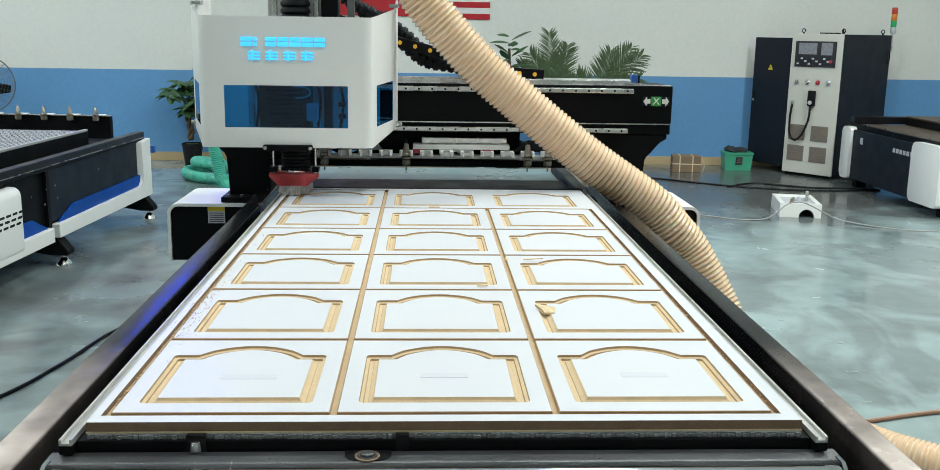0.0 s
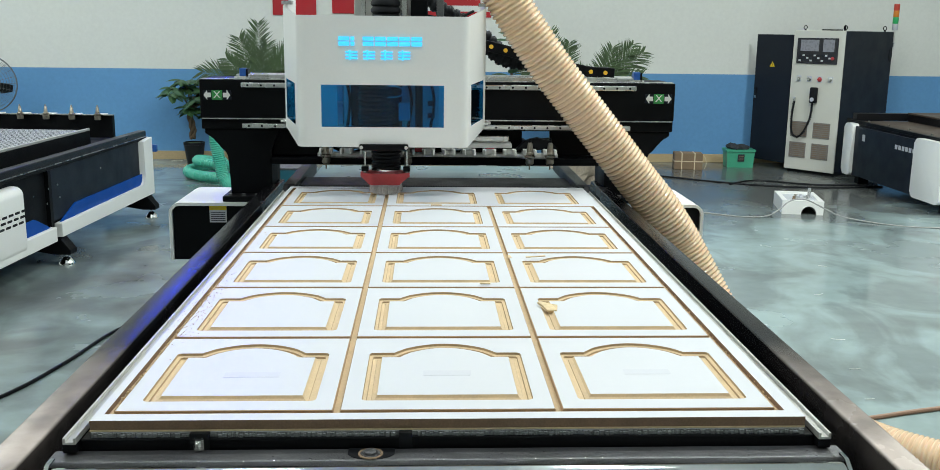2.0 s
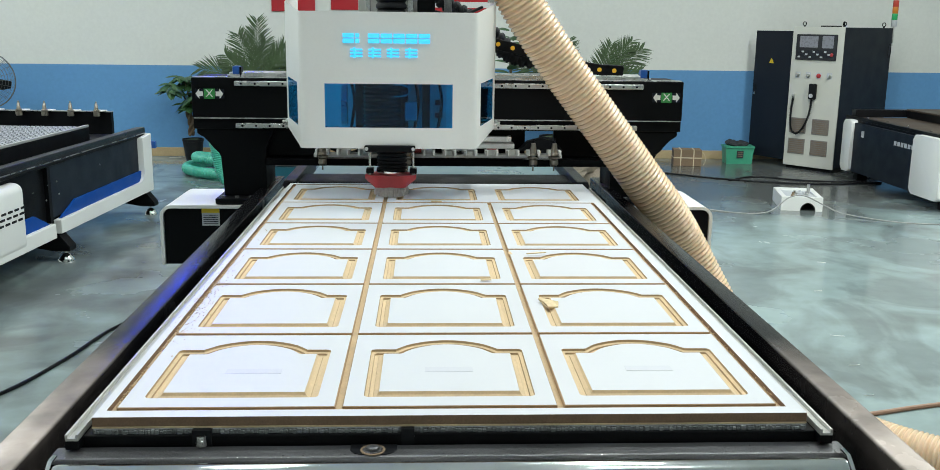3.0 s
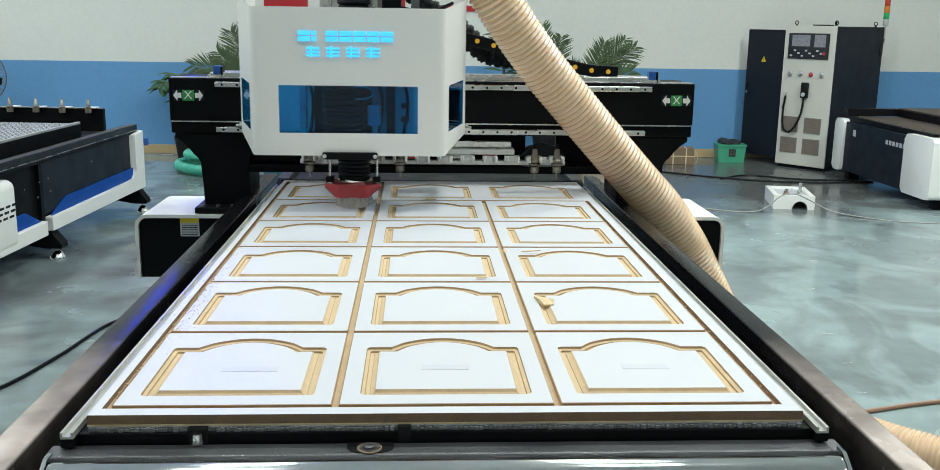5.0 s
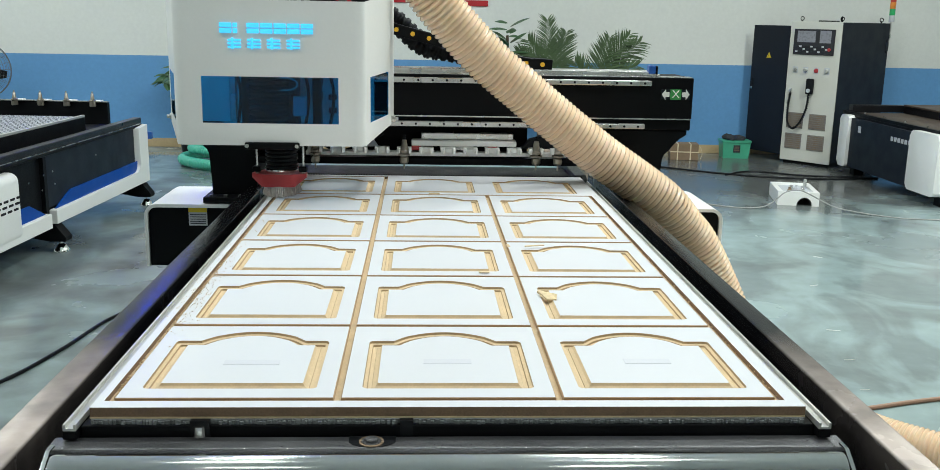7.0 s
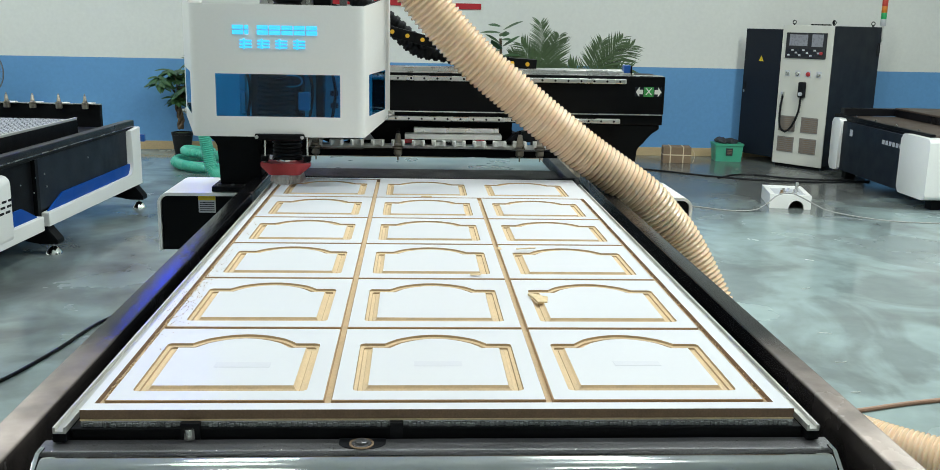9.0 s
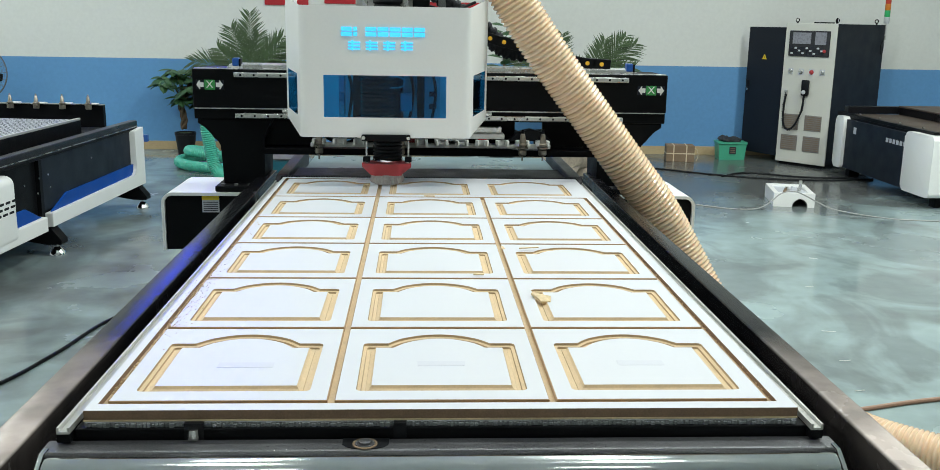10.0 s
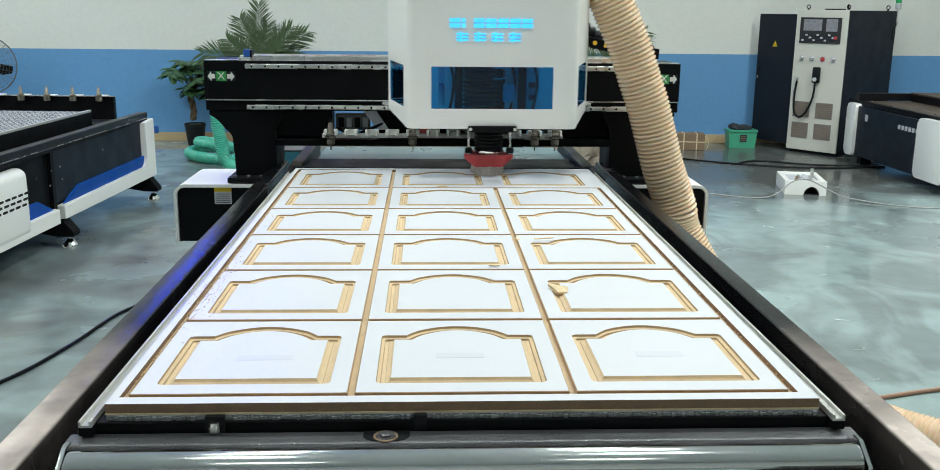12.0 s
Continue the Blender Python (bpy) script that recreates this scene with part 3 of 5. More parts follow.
def gantry():
    g = thing("gantry", "black moving gantry bridge with white end covers and steel guide rails", "gantry")
    part("cross_beam", box(-1.056, 1.082, BY, BY + .30, 1.125, 1.296, .004), BLACK_PAINT, g, "black powder-coated cross beam")
    part("lower_beam", box(-1.056, 1.082, BY + .012, BY + .29, 1.075, 1.1235, .004), BLACK_PAINT, g)
    part("top_plate", box(-.90, .92, BY + .04, BY + .20, 1.297, 1.318, .003), STEEL, g, "bright steel top plate")
    part("edge_strip", box(-1.05, 1.075, BY + .003, BY + .05, 1.296, 1.300, .001), STEEL, g)
    part("seam_strip", box(-1.05, 1.075, BY - .003, BY + .003, 1.121, 1.126), STEEL, g)
    for z, xa, xb in ((1.262, -.87, .90), (1.082, -.87, .88)):
        rail = part("guide_rail", box(xa, xb, BY - .022, BY - .001, z, z + .022, .004), STEEL, g, "ground steel linear guide rail")
        for k in range(30):
            x = xa + .03 + (xb - xa - .06) * k / 29
            part("screw_hole", rod((x, BY - .0235, z + .011), (x, BY - .021, z + .011), .005, seg=8), RUBBER, rail)
    for s in (-1, 1):
        c = .013
        X = lambda v: c + s * v
        # leg with its flared and stepped shoulder
        out = [(1.058, 1.075), (1.058, 1.055), (1.035, 1.040), (1.02, 1.035), (.985, .985), (.965, .975), (.955, .955), (.950, .78), (.765, .78), (.765, .985), (.72, 1.075)]
        pts = [(X(u), v) for u, v in out]
        part("leg", prism(pts, "y", BY + .02, BY + .28, bevel=.004), BLACK_PAINT, g, "black welded gantry leg")
        part("foot_plate", box(X(.735), X(.975), BY - .06, BY + .32, .755, .78, .004), BLACK_PAINT, g)
        for k in range(4):
            part("bolt", lathe([(.009, 0), (.009, .008), (0, .008)], 8, pose(X(.765 + .06 * k), BY - .035, .78)), DARK_STEEL, g)
        part("carriage", box(X(.80), X(.93), BY - .04, BY + .30, .66, .755, .006), BLACK_PAINT, g)
        # white end cover over the drive: a bent shell with a black face
        a, b = X(.83), X(1.215)
        w, cx = abs(b - a), (a + b) / 2
        shell = [(cx - s * w / 2, .752), (cx + s * (w / 2 - .05), .752)] + [(cx + s * (w / 2 - .05 + .05 * math.sin(q)), .702 + .05 * math.cos(q)) for q in (radians(15 * k) for k in range(1, 7))] + \
                [(cx + s * w / 2, .487), (cx + s * (w / 2 - .014), .487)] + [(cx + s * (w / 2 - .05 + .036 * math.sin(q)), .702 + .036 * math.cos(q)) for q in (radians(90 - 15 * k) for k in range(0, 7))] + \
                [(cx - s * w / 2, .738)]
        part("end_cover", prism(shell, "y", BY - .07, BY + .36), WHITE_PAINT, g, "white bent sheet end cover", smooth=True)
        part("cover_face", box(a, X(1.20), BY - .055, BY - .045, .488, .738), BLACK_PAINT, g, "black end panel")
        part("drive_box", box(a, X(1.195), BY - .043, BY + .34, .50, .736), BLACK_PAINT, g)
        # direction sign
        sx = X(.994 - (0 if s > 0 else .002))
        sign = part("axis_sign", box(sx - .062, sx + .062, BY - .0025, BY - .0005, 1.207, 1.248), SLATE_PAINT, g, "direction sign with a white X on green")
        part("green_field", box(sx - .023, sx + .023, BY - .004, BY - .0026, 1.206, 1.249), GREEN_SIGN, sign)
        curve = bpy.data.curves.new("letter", "FONT")
        curve.body, curve.size, curve.align_x, curve.align_y, curve.extrude = "X", .046, "CENTER", "CENTER", .001
        t = new("letter", curve)
        t.parent, t.matrix_basis = sign, pose(sx, BY - .0052, 1.2275, 90, 0, 0)
        t.data.materials.append(WHITE_PRINT)
        for k in (-1, 1):
            part("arrow", arrow(sx + k * .043, 1.2275, k * .62, BY - .003), WHITE_PRINT, sign)
        # blue cap on a bracket
        bx = c + (.895 if s > 0 else -.885)
        part("limit_bracket", box(bx - .035, bx + .035, BY + .03, BY + .10, 1.300, 1.309, .002), STEEL, g)
        part("buffer_bracket", box(bx + .0185, bx + .026, BY + .03, BY + .08, 1.300, 1.342, .002), BLACK_PAINT, g)
        part("blue_cap", box(bx - .012, bx + .018, BY + .03, BY + .075, 1.309, 1.345, .005), BLUE_CAP, g, "blue plastic buffer")
    part("warning_label", box(-1.023, -.947, BY - .0575, BY - .0555, .660, .737), LABEL_GREY, g, "grey and yellow warning label")
    part("warning_header", box(-1.023, -.947, BY - .0590, BY - .0576, .717, .737), YELLOW_LABEL, g)
    for k in range(5):
        part("print_line", box(-1.017, -.953, BY - .0588, BY - .0577, .667 + .0095 * k, .670 + .0095 * k), SLATE_PAINT, g)
    # crossbar under the beam carrying the tool rack
    part("rack_bar", box(-.76, .78, BY + .02, BY + .09, .915, .945, .003), BLACK_PAINT, g)
    part("rack_back", box(-.30, .40, BY + .12, BY + .15, .95, 1.074, .003), BLACK_PAINT, g)
    part("rack_back", box(.53, .78, BY + .12, BY + .15, .95, 1.074, .003), BLACK_PAINT, g)
    part("rack_tie", box(-.76, .78, BY + .12, BY + .15, .93, .949, .003), BLACK_PAINT, g)
    rack = part("tool_rack", box(-.54, .555, BY + .0, BY + .05, .955, .972, .002), WHITE_PAINT, g, "white tool rack rail with forked clips")
    for k in range(12):
        x = -.498 + .092 * k
        clip = [(-.030, .0), (-.030, -.05), (-.020, -.062), (-.016, -.045), (-.014, -.02), (.014, -.02), (.016, -.045), (.020, -.062), (.030, -.05), (.030, 0)]
        part("tool_clip", prism([(x + u, BY + v) for u, v in clip], "z", .9725, .996, bevel=.002), WHITE_PAINT, rack)
    for k in (0, 4, 10, 11):
        x = -.498 + .092 * k
        m = pose(x, BY - .035, 0)
        holder = part("tool_holder", lathe([(.0035, .905), (.0035, .926), (.014, .928), (.019, .934), (.019, .954), (.013, .957), (.025, .961), (.025, .968), (.019, .971), (.025, .974), (.025, .982), (.0165, .986),
                                            (.010, 1.026), (.006, 1.029), (0, 1.029)], 18, m), TOOL_STEEL, g, "steel taper tool holder with cutter", smooth=True)
        part("pull_stud", lathe([(.0075, 1.0292), (.0075, 1.036), (.0045, 1.039), (.0065, 1.047), (0, 1.047)], 10, m), BLACK_PAINT, holder)
    # carriage plates and pneumatic fittings seen between beam and rack
    part("pusher_plate", box(-.10, .34, BY - .02, BY + .06, 1.000, 1.022, .003), WHITE_PAINT, g, "pale pusher plate")
    part("pusher_plate", box(-.06, .33, BY + .02, BY + .07, 1.023, 1.050, .003), STEEL, g)
    for x in (-.08, .24):
        part("fitting", box(x - .02, x + .02, BY - .018, BY + .015, .980, 1.004, .004), RED_PLASTIC, g, "dark red fitting")
    part("air_cylinder", rod((.02, BY - .01, .991), (.16, BY - .01, .991), .011, seg=12), STEEL, g)
    part("hose_saddle", prism([(.36, .99), (.40, 1.03), (.46, 1.045), (.52, 1.03), (.56, .99)], "y", BY + .0, BY + .05, bevel=.004), RUBBER, g)
    part("valve_bank", box(-.49, -.33, BY + .12, BY + .17, .975, 1.050, .006), DARK_STEEL, g, "dark grey valve bank")
    for k in range(4):
        part("valve_cap", box(-.475 + .037 * k, -.450 + .037 * k, BY + .105, BY + .1195, .99, 1.035, .003), LABEL_GREY if k % 2 else BLACK_PAINT, g)
    part("air_line", tube(catmull([(-.48, BY + .10, .985), (-.40, BY + .06, .965), (-.30, BY + .06, 1.00), (-.22, BY + .08, 1.04)]), .007), RUBBER, g, smooth=True)
    part("hose_guide", prism([(-.36, 1.074), (-.30, 1.074), (-.24, .985), (-.29, .985)], "y", BY + .06, BY + .07), LABEL_GREY, g, "pale slanted guide plate")
    part("cable_box", box(-.76, -.50, BY + .06, BY + .20, .95, 1.074, .008), BLACK_PAINT, g)
    return g


# ---- the spindle head ----
HC, HY, SY = -.184, 2.10, 2.34   # cover centre, cover front, spindle axis


def head():
    h = thing("spindle_head", "white spindle head with blue windows, lit sign, red dust shoe", "spindle head")
    # cover: bent sheet with openings for the windows
    FW, DX, DY = .316, .086, .26
    half = [(FW + DX, HY + .60, .62), (FW + DX, HY + DY, .60)]
    half += [(FW + DX * f, HY + DY * f, .0) for f in (.90, .24)]
    half += [(FW + .008 - .038 * (1 - math.cos(q)) + .0, HY + .022 - .022 * math.sin(q), .0) for q in (radians(15 * k) for k in range(0, 7))]
    half += [(.231, HY, 0)]
    us = [(-u, v) for u, v, _ in half] + [(u, v) for u, v, _ in reversed(half)]
    nh = len(half)

    def top(v): return 1.572 + .16 * max(0, v - HY - .03)
    def bot(v): return 1.084 + .21 * min(max(0, v - HY - .02), DY)
    bm = bmesh.new()
    grid = []
    for u, v in us:
        lo, hi = bot(v), top(v)
        r = .25 * max(0, v - HY - .05)
        grid.append([bm.verts.new((HC + u, v, z)) for z in (lo, 1.160 + .3 * r, 1.318 + .25 * r, hi)])
    openings = {nh - 1, 2, len(us) - 4}
    for k in range(len(us) - 1):
        for j in range(3):
            if not (j == 1 and k in openings):
                bm.faces.new((grid[k][j], grid[k + 1][j], grid[k + 1][j + 1], grid[k][j + 1]))
    panes = {k: [v.co.copy() for v in (grid[k][1], grid[k + 1][1], grid[k + 1][2], grid[k][2])] for k in openings}
    cover = part("cover", bm, WHITE_PAINT, h, "white bent sheet-metal cover", smooth=True)
    thick = cover.modifiers.new("sheet", "SOLIDIFY")
    thick.thickness, thick.offset = .006, -1
    cover.modifiers.new("even_shading", "WEIGHTED_NORMAL").keep_sharp = True
    part("top_lip", box(HC - .305, HC + .305, HY + .008, HY + .05, 1.562, 1.568, .002), WHITE_PAINT, cover)
    for k, corners in panes.items():
        bm = bmesh.new()
        n = (corners[1] - corners[0]).cross(corners[3] - corners[0]).normalized()
        if n.y > 0:
            n = -n
        a = [bm.verts.new(c - n * .0005) for c in corners]
        b = [bm.verts.new(c - n * .0035) for c in corners]
        bm.faces.new(a), bm.faces.new(b)
        for j in range(4):
            bm.faces.new((a[j], a[(j + 1) % 4], b[(j + 1) % 4], b[j]))
        pane = part("window", bm, BLUE_GLASS, cover, "transparent blue acrylic window")
        pane.visible_shadow = False
    for s in (-1, 1):
        part("hinge_knob", lathe([(.012, 0), (.012, .014), (.007, .016), (.007, .026), (0, .026)], 12, pose(HC + s * .402, HY + .30, 1.150, 0, s * 90, 0)), STEEL, cover)
    part("inner_panel", box(HC - .33, HC + .33, 2.52, 2.526, 1.12, 1.52), WHITE_PAINT, h)
    # machinery inside, seen through the windows
    part("inner_bracket", box(HC - .20, HC - .175, 2.42, 2.46, 1.10, 1.45, .003), STEEL, h)
    part("valve_block", box(HC + .12, HC + .15, 2.30, 2.36, 1.12, 1.40, .004), BLACK_PAINT, h)
    part("valve_block", box(HC - .135, HC - .105, 2.30, 2.36, 1.12, 1.42, .004), BLACK_PAINT, h)
    part("sensor", box(HC + .055, HC + .10, 2.26, 2.29, 1.17, 1.24, .004), LABEL_GREY, h)
    for k in range(15):
        part("bellows_fold", lathe([(.060, 0), (.074, .006), (.074, .010), (.060, .017)], 24, pose(HC - .035, 2.29, 1.115 + .018 * k)), RUBBER, h)
    plate = part("driver_plate", box(HC + .045, HC + .215, 2.40, 2.406, 1.10, 1.44, .002), LABEL_GREY, h, "grey driver mounting plate")
    part("code_label", box(HC + .060, HC + .095, 2.396, 2.3995, 1.135, 1.170), WHITE_PRINT, plate, "square white label")
    for z in (1.22, 1.27, 1.36):
        part("relay", box(HC + .125, HC + .150, 2.375, 2.3995, z, z + .032, .003), BLACK_PAINT, plate)
        part("terminal", box(HC + .170, HC + .200, 2.38, 2.3995, z - .05, z - .03, .002), SLATE_PAINT, plate)
    loop = [(HC + .03 + .045 * math.cos(q), 2.24, 1.285 + .022 * math.sin(q)) for q in (2 * math.pi * k / 20 for k in range(21))]
    part("coiled_lead", tube(loop, .003, 6), LABEL_GREY, h, smooth=True)
    for s in (-1, 1):
        part("cover_latch", box(HC + s * .395 - .02, HC + s * .395 + .02, HY + .31, HY + .36, top(HY + .33) - .004, top(HY + .33) + .010, .002), STEEL, h, "steel cover latch")
    for x in (-.16, .085, .175):
        part("air_line", tube(catmull([(HC + x, 2.34, 1.10), (HC + x + .02, 2.32, 1.25), (HC + x - .01, 2.33, 1.40), (HC + x + .03, 2.36, 1.54)]), .006), RUBBER, h, smooth=True)
    # lit sign: a row of plain slit blocks over a row of plain barred marks
    sign_x, step = HC - .163, .0452
    for k in range(7):
        x = sign_x + step * k
        wd = .014 if k == 1 else .040
        bm = box(x, x + wd, HY - .006, HY - .001, 1.4815, 1.496, .0015)
        box(x, x + wd, HY - .006, HY - .001, 1.462, 1.4775, .0015, bm=bm)
        part("sign_block", bm, GLOW, h, "cyan lit sign block")
    for k in range(4):
        x = HC - .137 + .0655 * k
        bm = bmesh.new()
        for z in (1.413, 1.4245, 1.436):
            box(x, x + .044, HY - .006, HY - .001, z, z + .0065, .001, bm=bm)
        box(x + .012, x + .019, HY - .0064, HY - .001, 1.410, 1.447, .001, bm=bm)
        part("sign_mark", bm, GLOW, h, "cyan lit sign mark")
    # spindle, bellows, carriage
    part("z_plate", box(HC - .14, HC + .14, 2.60, 2.64, 1.02, 1.80, .004), ALU, h)
    part("carriage_plate", box(HC - .20, HC + .20, 2.66, BY - .024, 1.06, 1.32, .006), BLACK_PAINT, h)
    part("spindle_body", box(HC - .065, HC + .065, 2.30, 2.60, 1.08, 1.50, .01), BLACK_PAINT, h)
    prof = []
    for k in range(11):
        prof += [(.052, 1.50 + .028 * k), (.060, 1.507 + .028 * k), (.060, 1.517 + .028 * k)]
    part("upper_bellows", lathe(prof, 24, pose(HC + .0, 2.42, 0)), RUBBER, h, "black ribbed bellows hose", smooth=True)
    part("motor", box(HC + .10, HC + .17, 2.44, 2.54, 1.40, 1.78, .006), BLACK_PAINT, h)
    part("z_guide", box(HC - .105, HC - .085, 2.50, 2.52, 1.20, 1.78, .002), STEEL, h)
    part("z_guide", box(HC + .060, HC + .085, 2.50, 2.52, 1.20, 1.78, .002), STEEL, h)
    part("bracket", box(HC + .205, HC + .235, 2.44, 2.47, 1.45, 1.76, .003), DARK_STEEL, h)
    bm = tube(catmull([(HC + .17, 2.50, 1.58), (HC + .24, 2.48, 1.565), (HC + .30, 2.50, 1.575), (HC + .36, 2.54, 1.60)]), .006)
    part("cable", bm, RUBBER, h)
    # dust shoe: clamp, bellows, guide pins, red shoe, bristles
    part("shoe_clamp", box(HC - .090, HC + .096, 2.086, 2.33, 1.072, 1.096, .005), BLACK_PAINT, h, "black clamp plate")
    for x in (-.082, .088):
        part("clamp_bolt", lathe([(.007, 0), (.007, .003), (0, .003)], 10, pose(HC + x, 2.086, 1.084, 90, 0, 0)), STEEL, h)
    prof = [(.045, .972)]
    for k in range(7):
        prof += [(.052, .975 + .0145 * k), (.059, .979 + .0145 * k), (.059, .984 + .0145 * k), (.052, .988 + .0145 * k)]
    part("lower_bellows", lathe(prof, 28, pose(HC + .003, 2.31, 0)), RUBBER, h, "black pleated bellows", smooth=True)
    part("hose_band", lathe([(.056, -.005), (.061, -.005), (.061, .005), (.056, .005)], 28, pose(HC + .003, 2.31, .972, 3, 4, 0)), CHROME, h, "bright steel hose band", smooth=True)
    for x in (-.080, .086):
        part("guide_pin", rod((HC + x, 2.27, .985), (HC + x, 2.27, 1.08), .0045, seg=10), STEEL, h)
        part("pin_block", box(HC + x - .014, HC + x + .014, 2.25, 2.29, .968, .988, .003), BLACK_PAINT, h)
        part("pin_nut", lathe([(.008, 0), (.008, .012), (0, .012)], 6, pose(HC + x, 2.27, .956)), STEEL, h)
    shoe = [(-.098, 2.260), (-.060, 2.235), (-.045, 2.225), (.045, 2.225), (.060, 2.235), (.098, 2.260), (.098, 2.290), (.062, 2.350), (.050, 2.430), (-.050, 2.430), (-.062, 2.350), (-.098, 2.290)]
    shoe_lo = [(u * (.62 if abs(u) > .09 else 1.0), v) for u, v in shoe]
    bm = bmesh.new()
    a = [bm.verts.new((HC + u, v, .962)) for u, v in shoe]
    b = [bm.verts.new((HC + u, v, .947)) for u, v in shoe]
    c = [bm.verts.new((HC + u, v, .917)) for u, v in shoe_lo]
    for p, q in ((a, b), (b, c)):
        for k in range(12):
            bm.faces.new((p[k], p[(k + 1) % 12], q[(k + 1) % 12], q[k]))
    bm.faces.new(a), bm.faces.new(c)
    part("dust_shoe", bm, RED_PLASTIC, h, "dark red moulded dust shoe", smooth=True)
    rnd = random.Random(2)
    bm = bmesh.new()
    for k in range(260):
        q = 2 * math.pi * k / 260
        x, y = .060 * math.cos(q), 2.33 + .105 * math.sin(q)
        fx, fy = 1.10 + rnd.uniform(-.06, .06), rnd.uniform(-.008, .008)
        rod((HC + x, y, .918), (HC + x * fx, y + fy + .012 * math.sin(q), .882), .0022, .0016, 4, bm)
    part("bristles", bm, BRISTLE, h, "translucent grey bristle skirt", kind="stuff")
    part("cutter", rod((HC, SY, .868), (HC, SY, .96), .004, seg=10), STEEL, h)
    return h


GANTRY = gantry()
HEAD = head()


# ---- the suction hose: short rigid rib pieces along a moving line ----
HOSE_R, HOSE_N = .090, 140


def hose_piece():
    prof = [(HOSE_R - .0085, -.0105), (HOSE_R - .0070, -.0072), (HOSE_R - .0020, -.0042), (HOSE_R, -.0015), (HOSE_R, .0015), (HOSE_R - .0020, .0042), (HOSE_R - .0070, .0072), (HOSE_R - .0085, .0105)]
    bm = bmesh.new()
    seg = 26
    rings = [[bm.verts.new((r * math.cos(a), r * math.sin(a), z)) for a in (2 * math.pi * j / seg for j in range(seg))] for r, z in prof]
    for p, q in zip(rings, rings[1:]):
        for k in range(seg):
            bm.faces.new((p[k], p[(k + 1) % seg], q[(k + 1) % seg], q[k]))
    me = mesh_of(bm, "rib_piece", HOSE, smooth=True)
    return me


def hose_line(t):
    hx, gy = along(HEAD_X, t), along(GANTRY_Y, t)
    q = hx * hx
    levels = ((1.95, .135 + 1.0 * hx, .0), (1.65, .300 + .93 * hx, .0), (1.40, .470 + .795 * hx, .2), (1.25, .585 + .635 * hx, .32), (1.15, .664 + .524 * hx, .4),
              (1.0, .782 + .328 * hx, .52), (.90, .860 + .174 * hx + .06 * q, .6), (.80, .942 + .04 * hx + .10 * q, .7), (.70, 1.013 - .03 * hx + .05 * q, .8), (.60, 1.075 - .11 * hx, .9))
    pts = [(x, (2.42 + .9 * gy) * (1 - f) + (2.50 + .3 * gy) * f, z) for z, x, f in levels]
    return catmull(pts + [(1.20 - .10 * hx, 2.46 + .2 * gy, .38), (1.29 - .05 * hx, 2.38 + .1 * gy, .22), (1.37, 2.22, .115), (1.42, 1.90, .095)], 8)


def hose_pose(p, d):
    return Matrix.Translation(p) @ d.to_track_quat("Z", "X").to_matrix().to_4x4()


hose = thing("suction_hose", "cream ribbed suction hose running from the spindle head to the floor", "hose")
RIBS = []
piece = hose_piece()
for p, d in spaced(hose_line(0), HOSE_N):
    ob = new("rib_piece", piece)
    ob.parent, ob.matrix_basis = hose, hose_pose(p, d)
    RIBS.append(ob)
for p, d in spaced(catmull([(1.42, 1.90, .095), (1.53, 1.61, .093), (1.70, 1.42, .093), (1.96, 1.22, .093), (2.4, 1.0, .093)]), 80):
    ob = new("rib_piece", piece)
    ob.parent, ob.matrix_basis = hose, hose_pose(p, d)


# ---- the drag chain and conduit between head and beam ----
CHAIN_N = 15


def chain_line(t):
    """A straight strip sloping from the head down to the beam, then lying on it."""
    hx, gy = along(HEAD_X, t), along(GANTRY_Y, t)
    y, z0 = BY + gy + .13, 1.527 - .13 * max(0, hx + .1)
    land = (z0 - 1.350) / .245
    return catmull([(hx - .12, y, z0 + .0294), (hx + .10, y, z0 - .0245), (hx + land * .55, y, z0 - .245 * land * .55), (hx + land * .85, y, z0 - .245 * land * .85), (hx + land + .03, y, 1.345), (hx + land + .12, y, 1.338)], 8)


def conduit_line(t, bow):
    hx, gy = along(HEAD_X, t), along(GANTRY_Y, t)
    y, k = BY + gy + .22, 1.0
    return catmull([(hx - .02, y, 1.66), (hx + .20 * k, y, 1.54 - bow), (hx + .33 * k, y, 1.435 - bow), (hx + .46 * k, y, 1.365), (hx + .62 * k, y, 1.345)], 8)


def link_mesh():
    bm = box(-.043, .043, -.035, .035, -.0235, .0235, .004)
    for s in (-1, 1):
        rod((0, s * .0352, 0), (0, s * .038, 0), .010, seg=10, bm=bm, index=1)
    return mesh_of(bm, "chain_link", BLACK_PAINT, YELLOW)


def ring_mesh():
    prof = [(.022, -.026), (.030, -.020), (.030, -.013), (.022, -.007), (.022, 0), (.030, .006), (.030, .013), (.022, .020)]
    return mesh_of(lathe(prof, 12), "conduit_ring", RUBBER, smooth=True)


chain = thing("drag_chain", "black drag chain with yellow pivot caps along the gantry beam", "cable chain")
LINKS = []
me = link_mesh()
for k in range(CHAIN_N):
    ob = new("chain_link", me)
    ob.parent = chain
    LINKS.append(ob)
conduit = thing("ribbed_conduit", "black ribbed cable conduit above the gantry beam", "conduit")
CONDUIT = []
me = ring_mesh()
for k in range(44):
    ob = new("conduit_ring", me)
    ob.parent = conduit
    CONDUIT.append(ob)


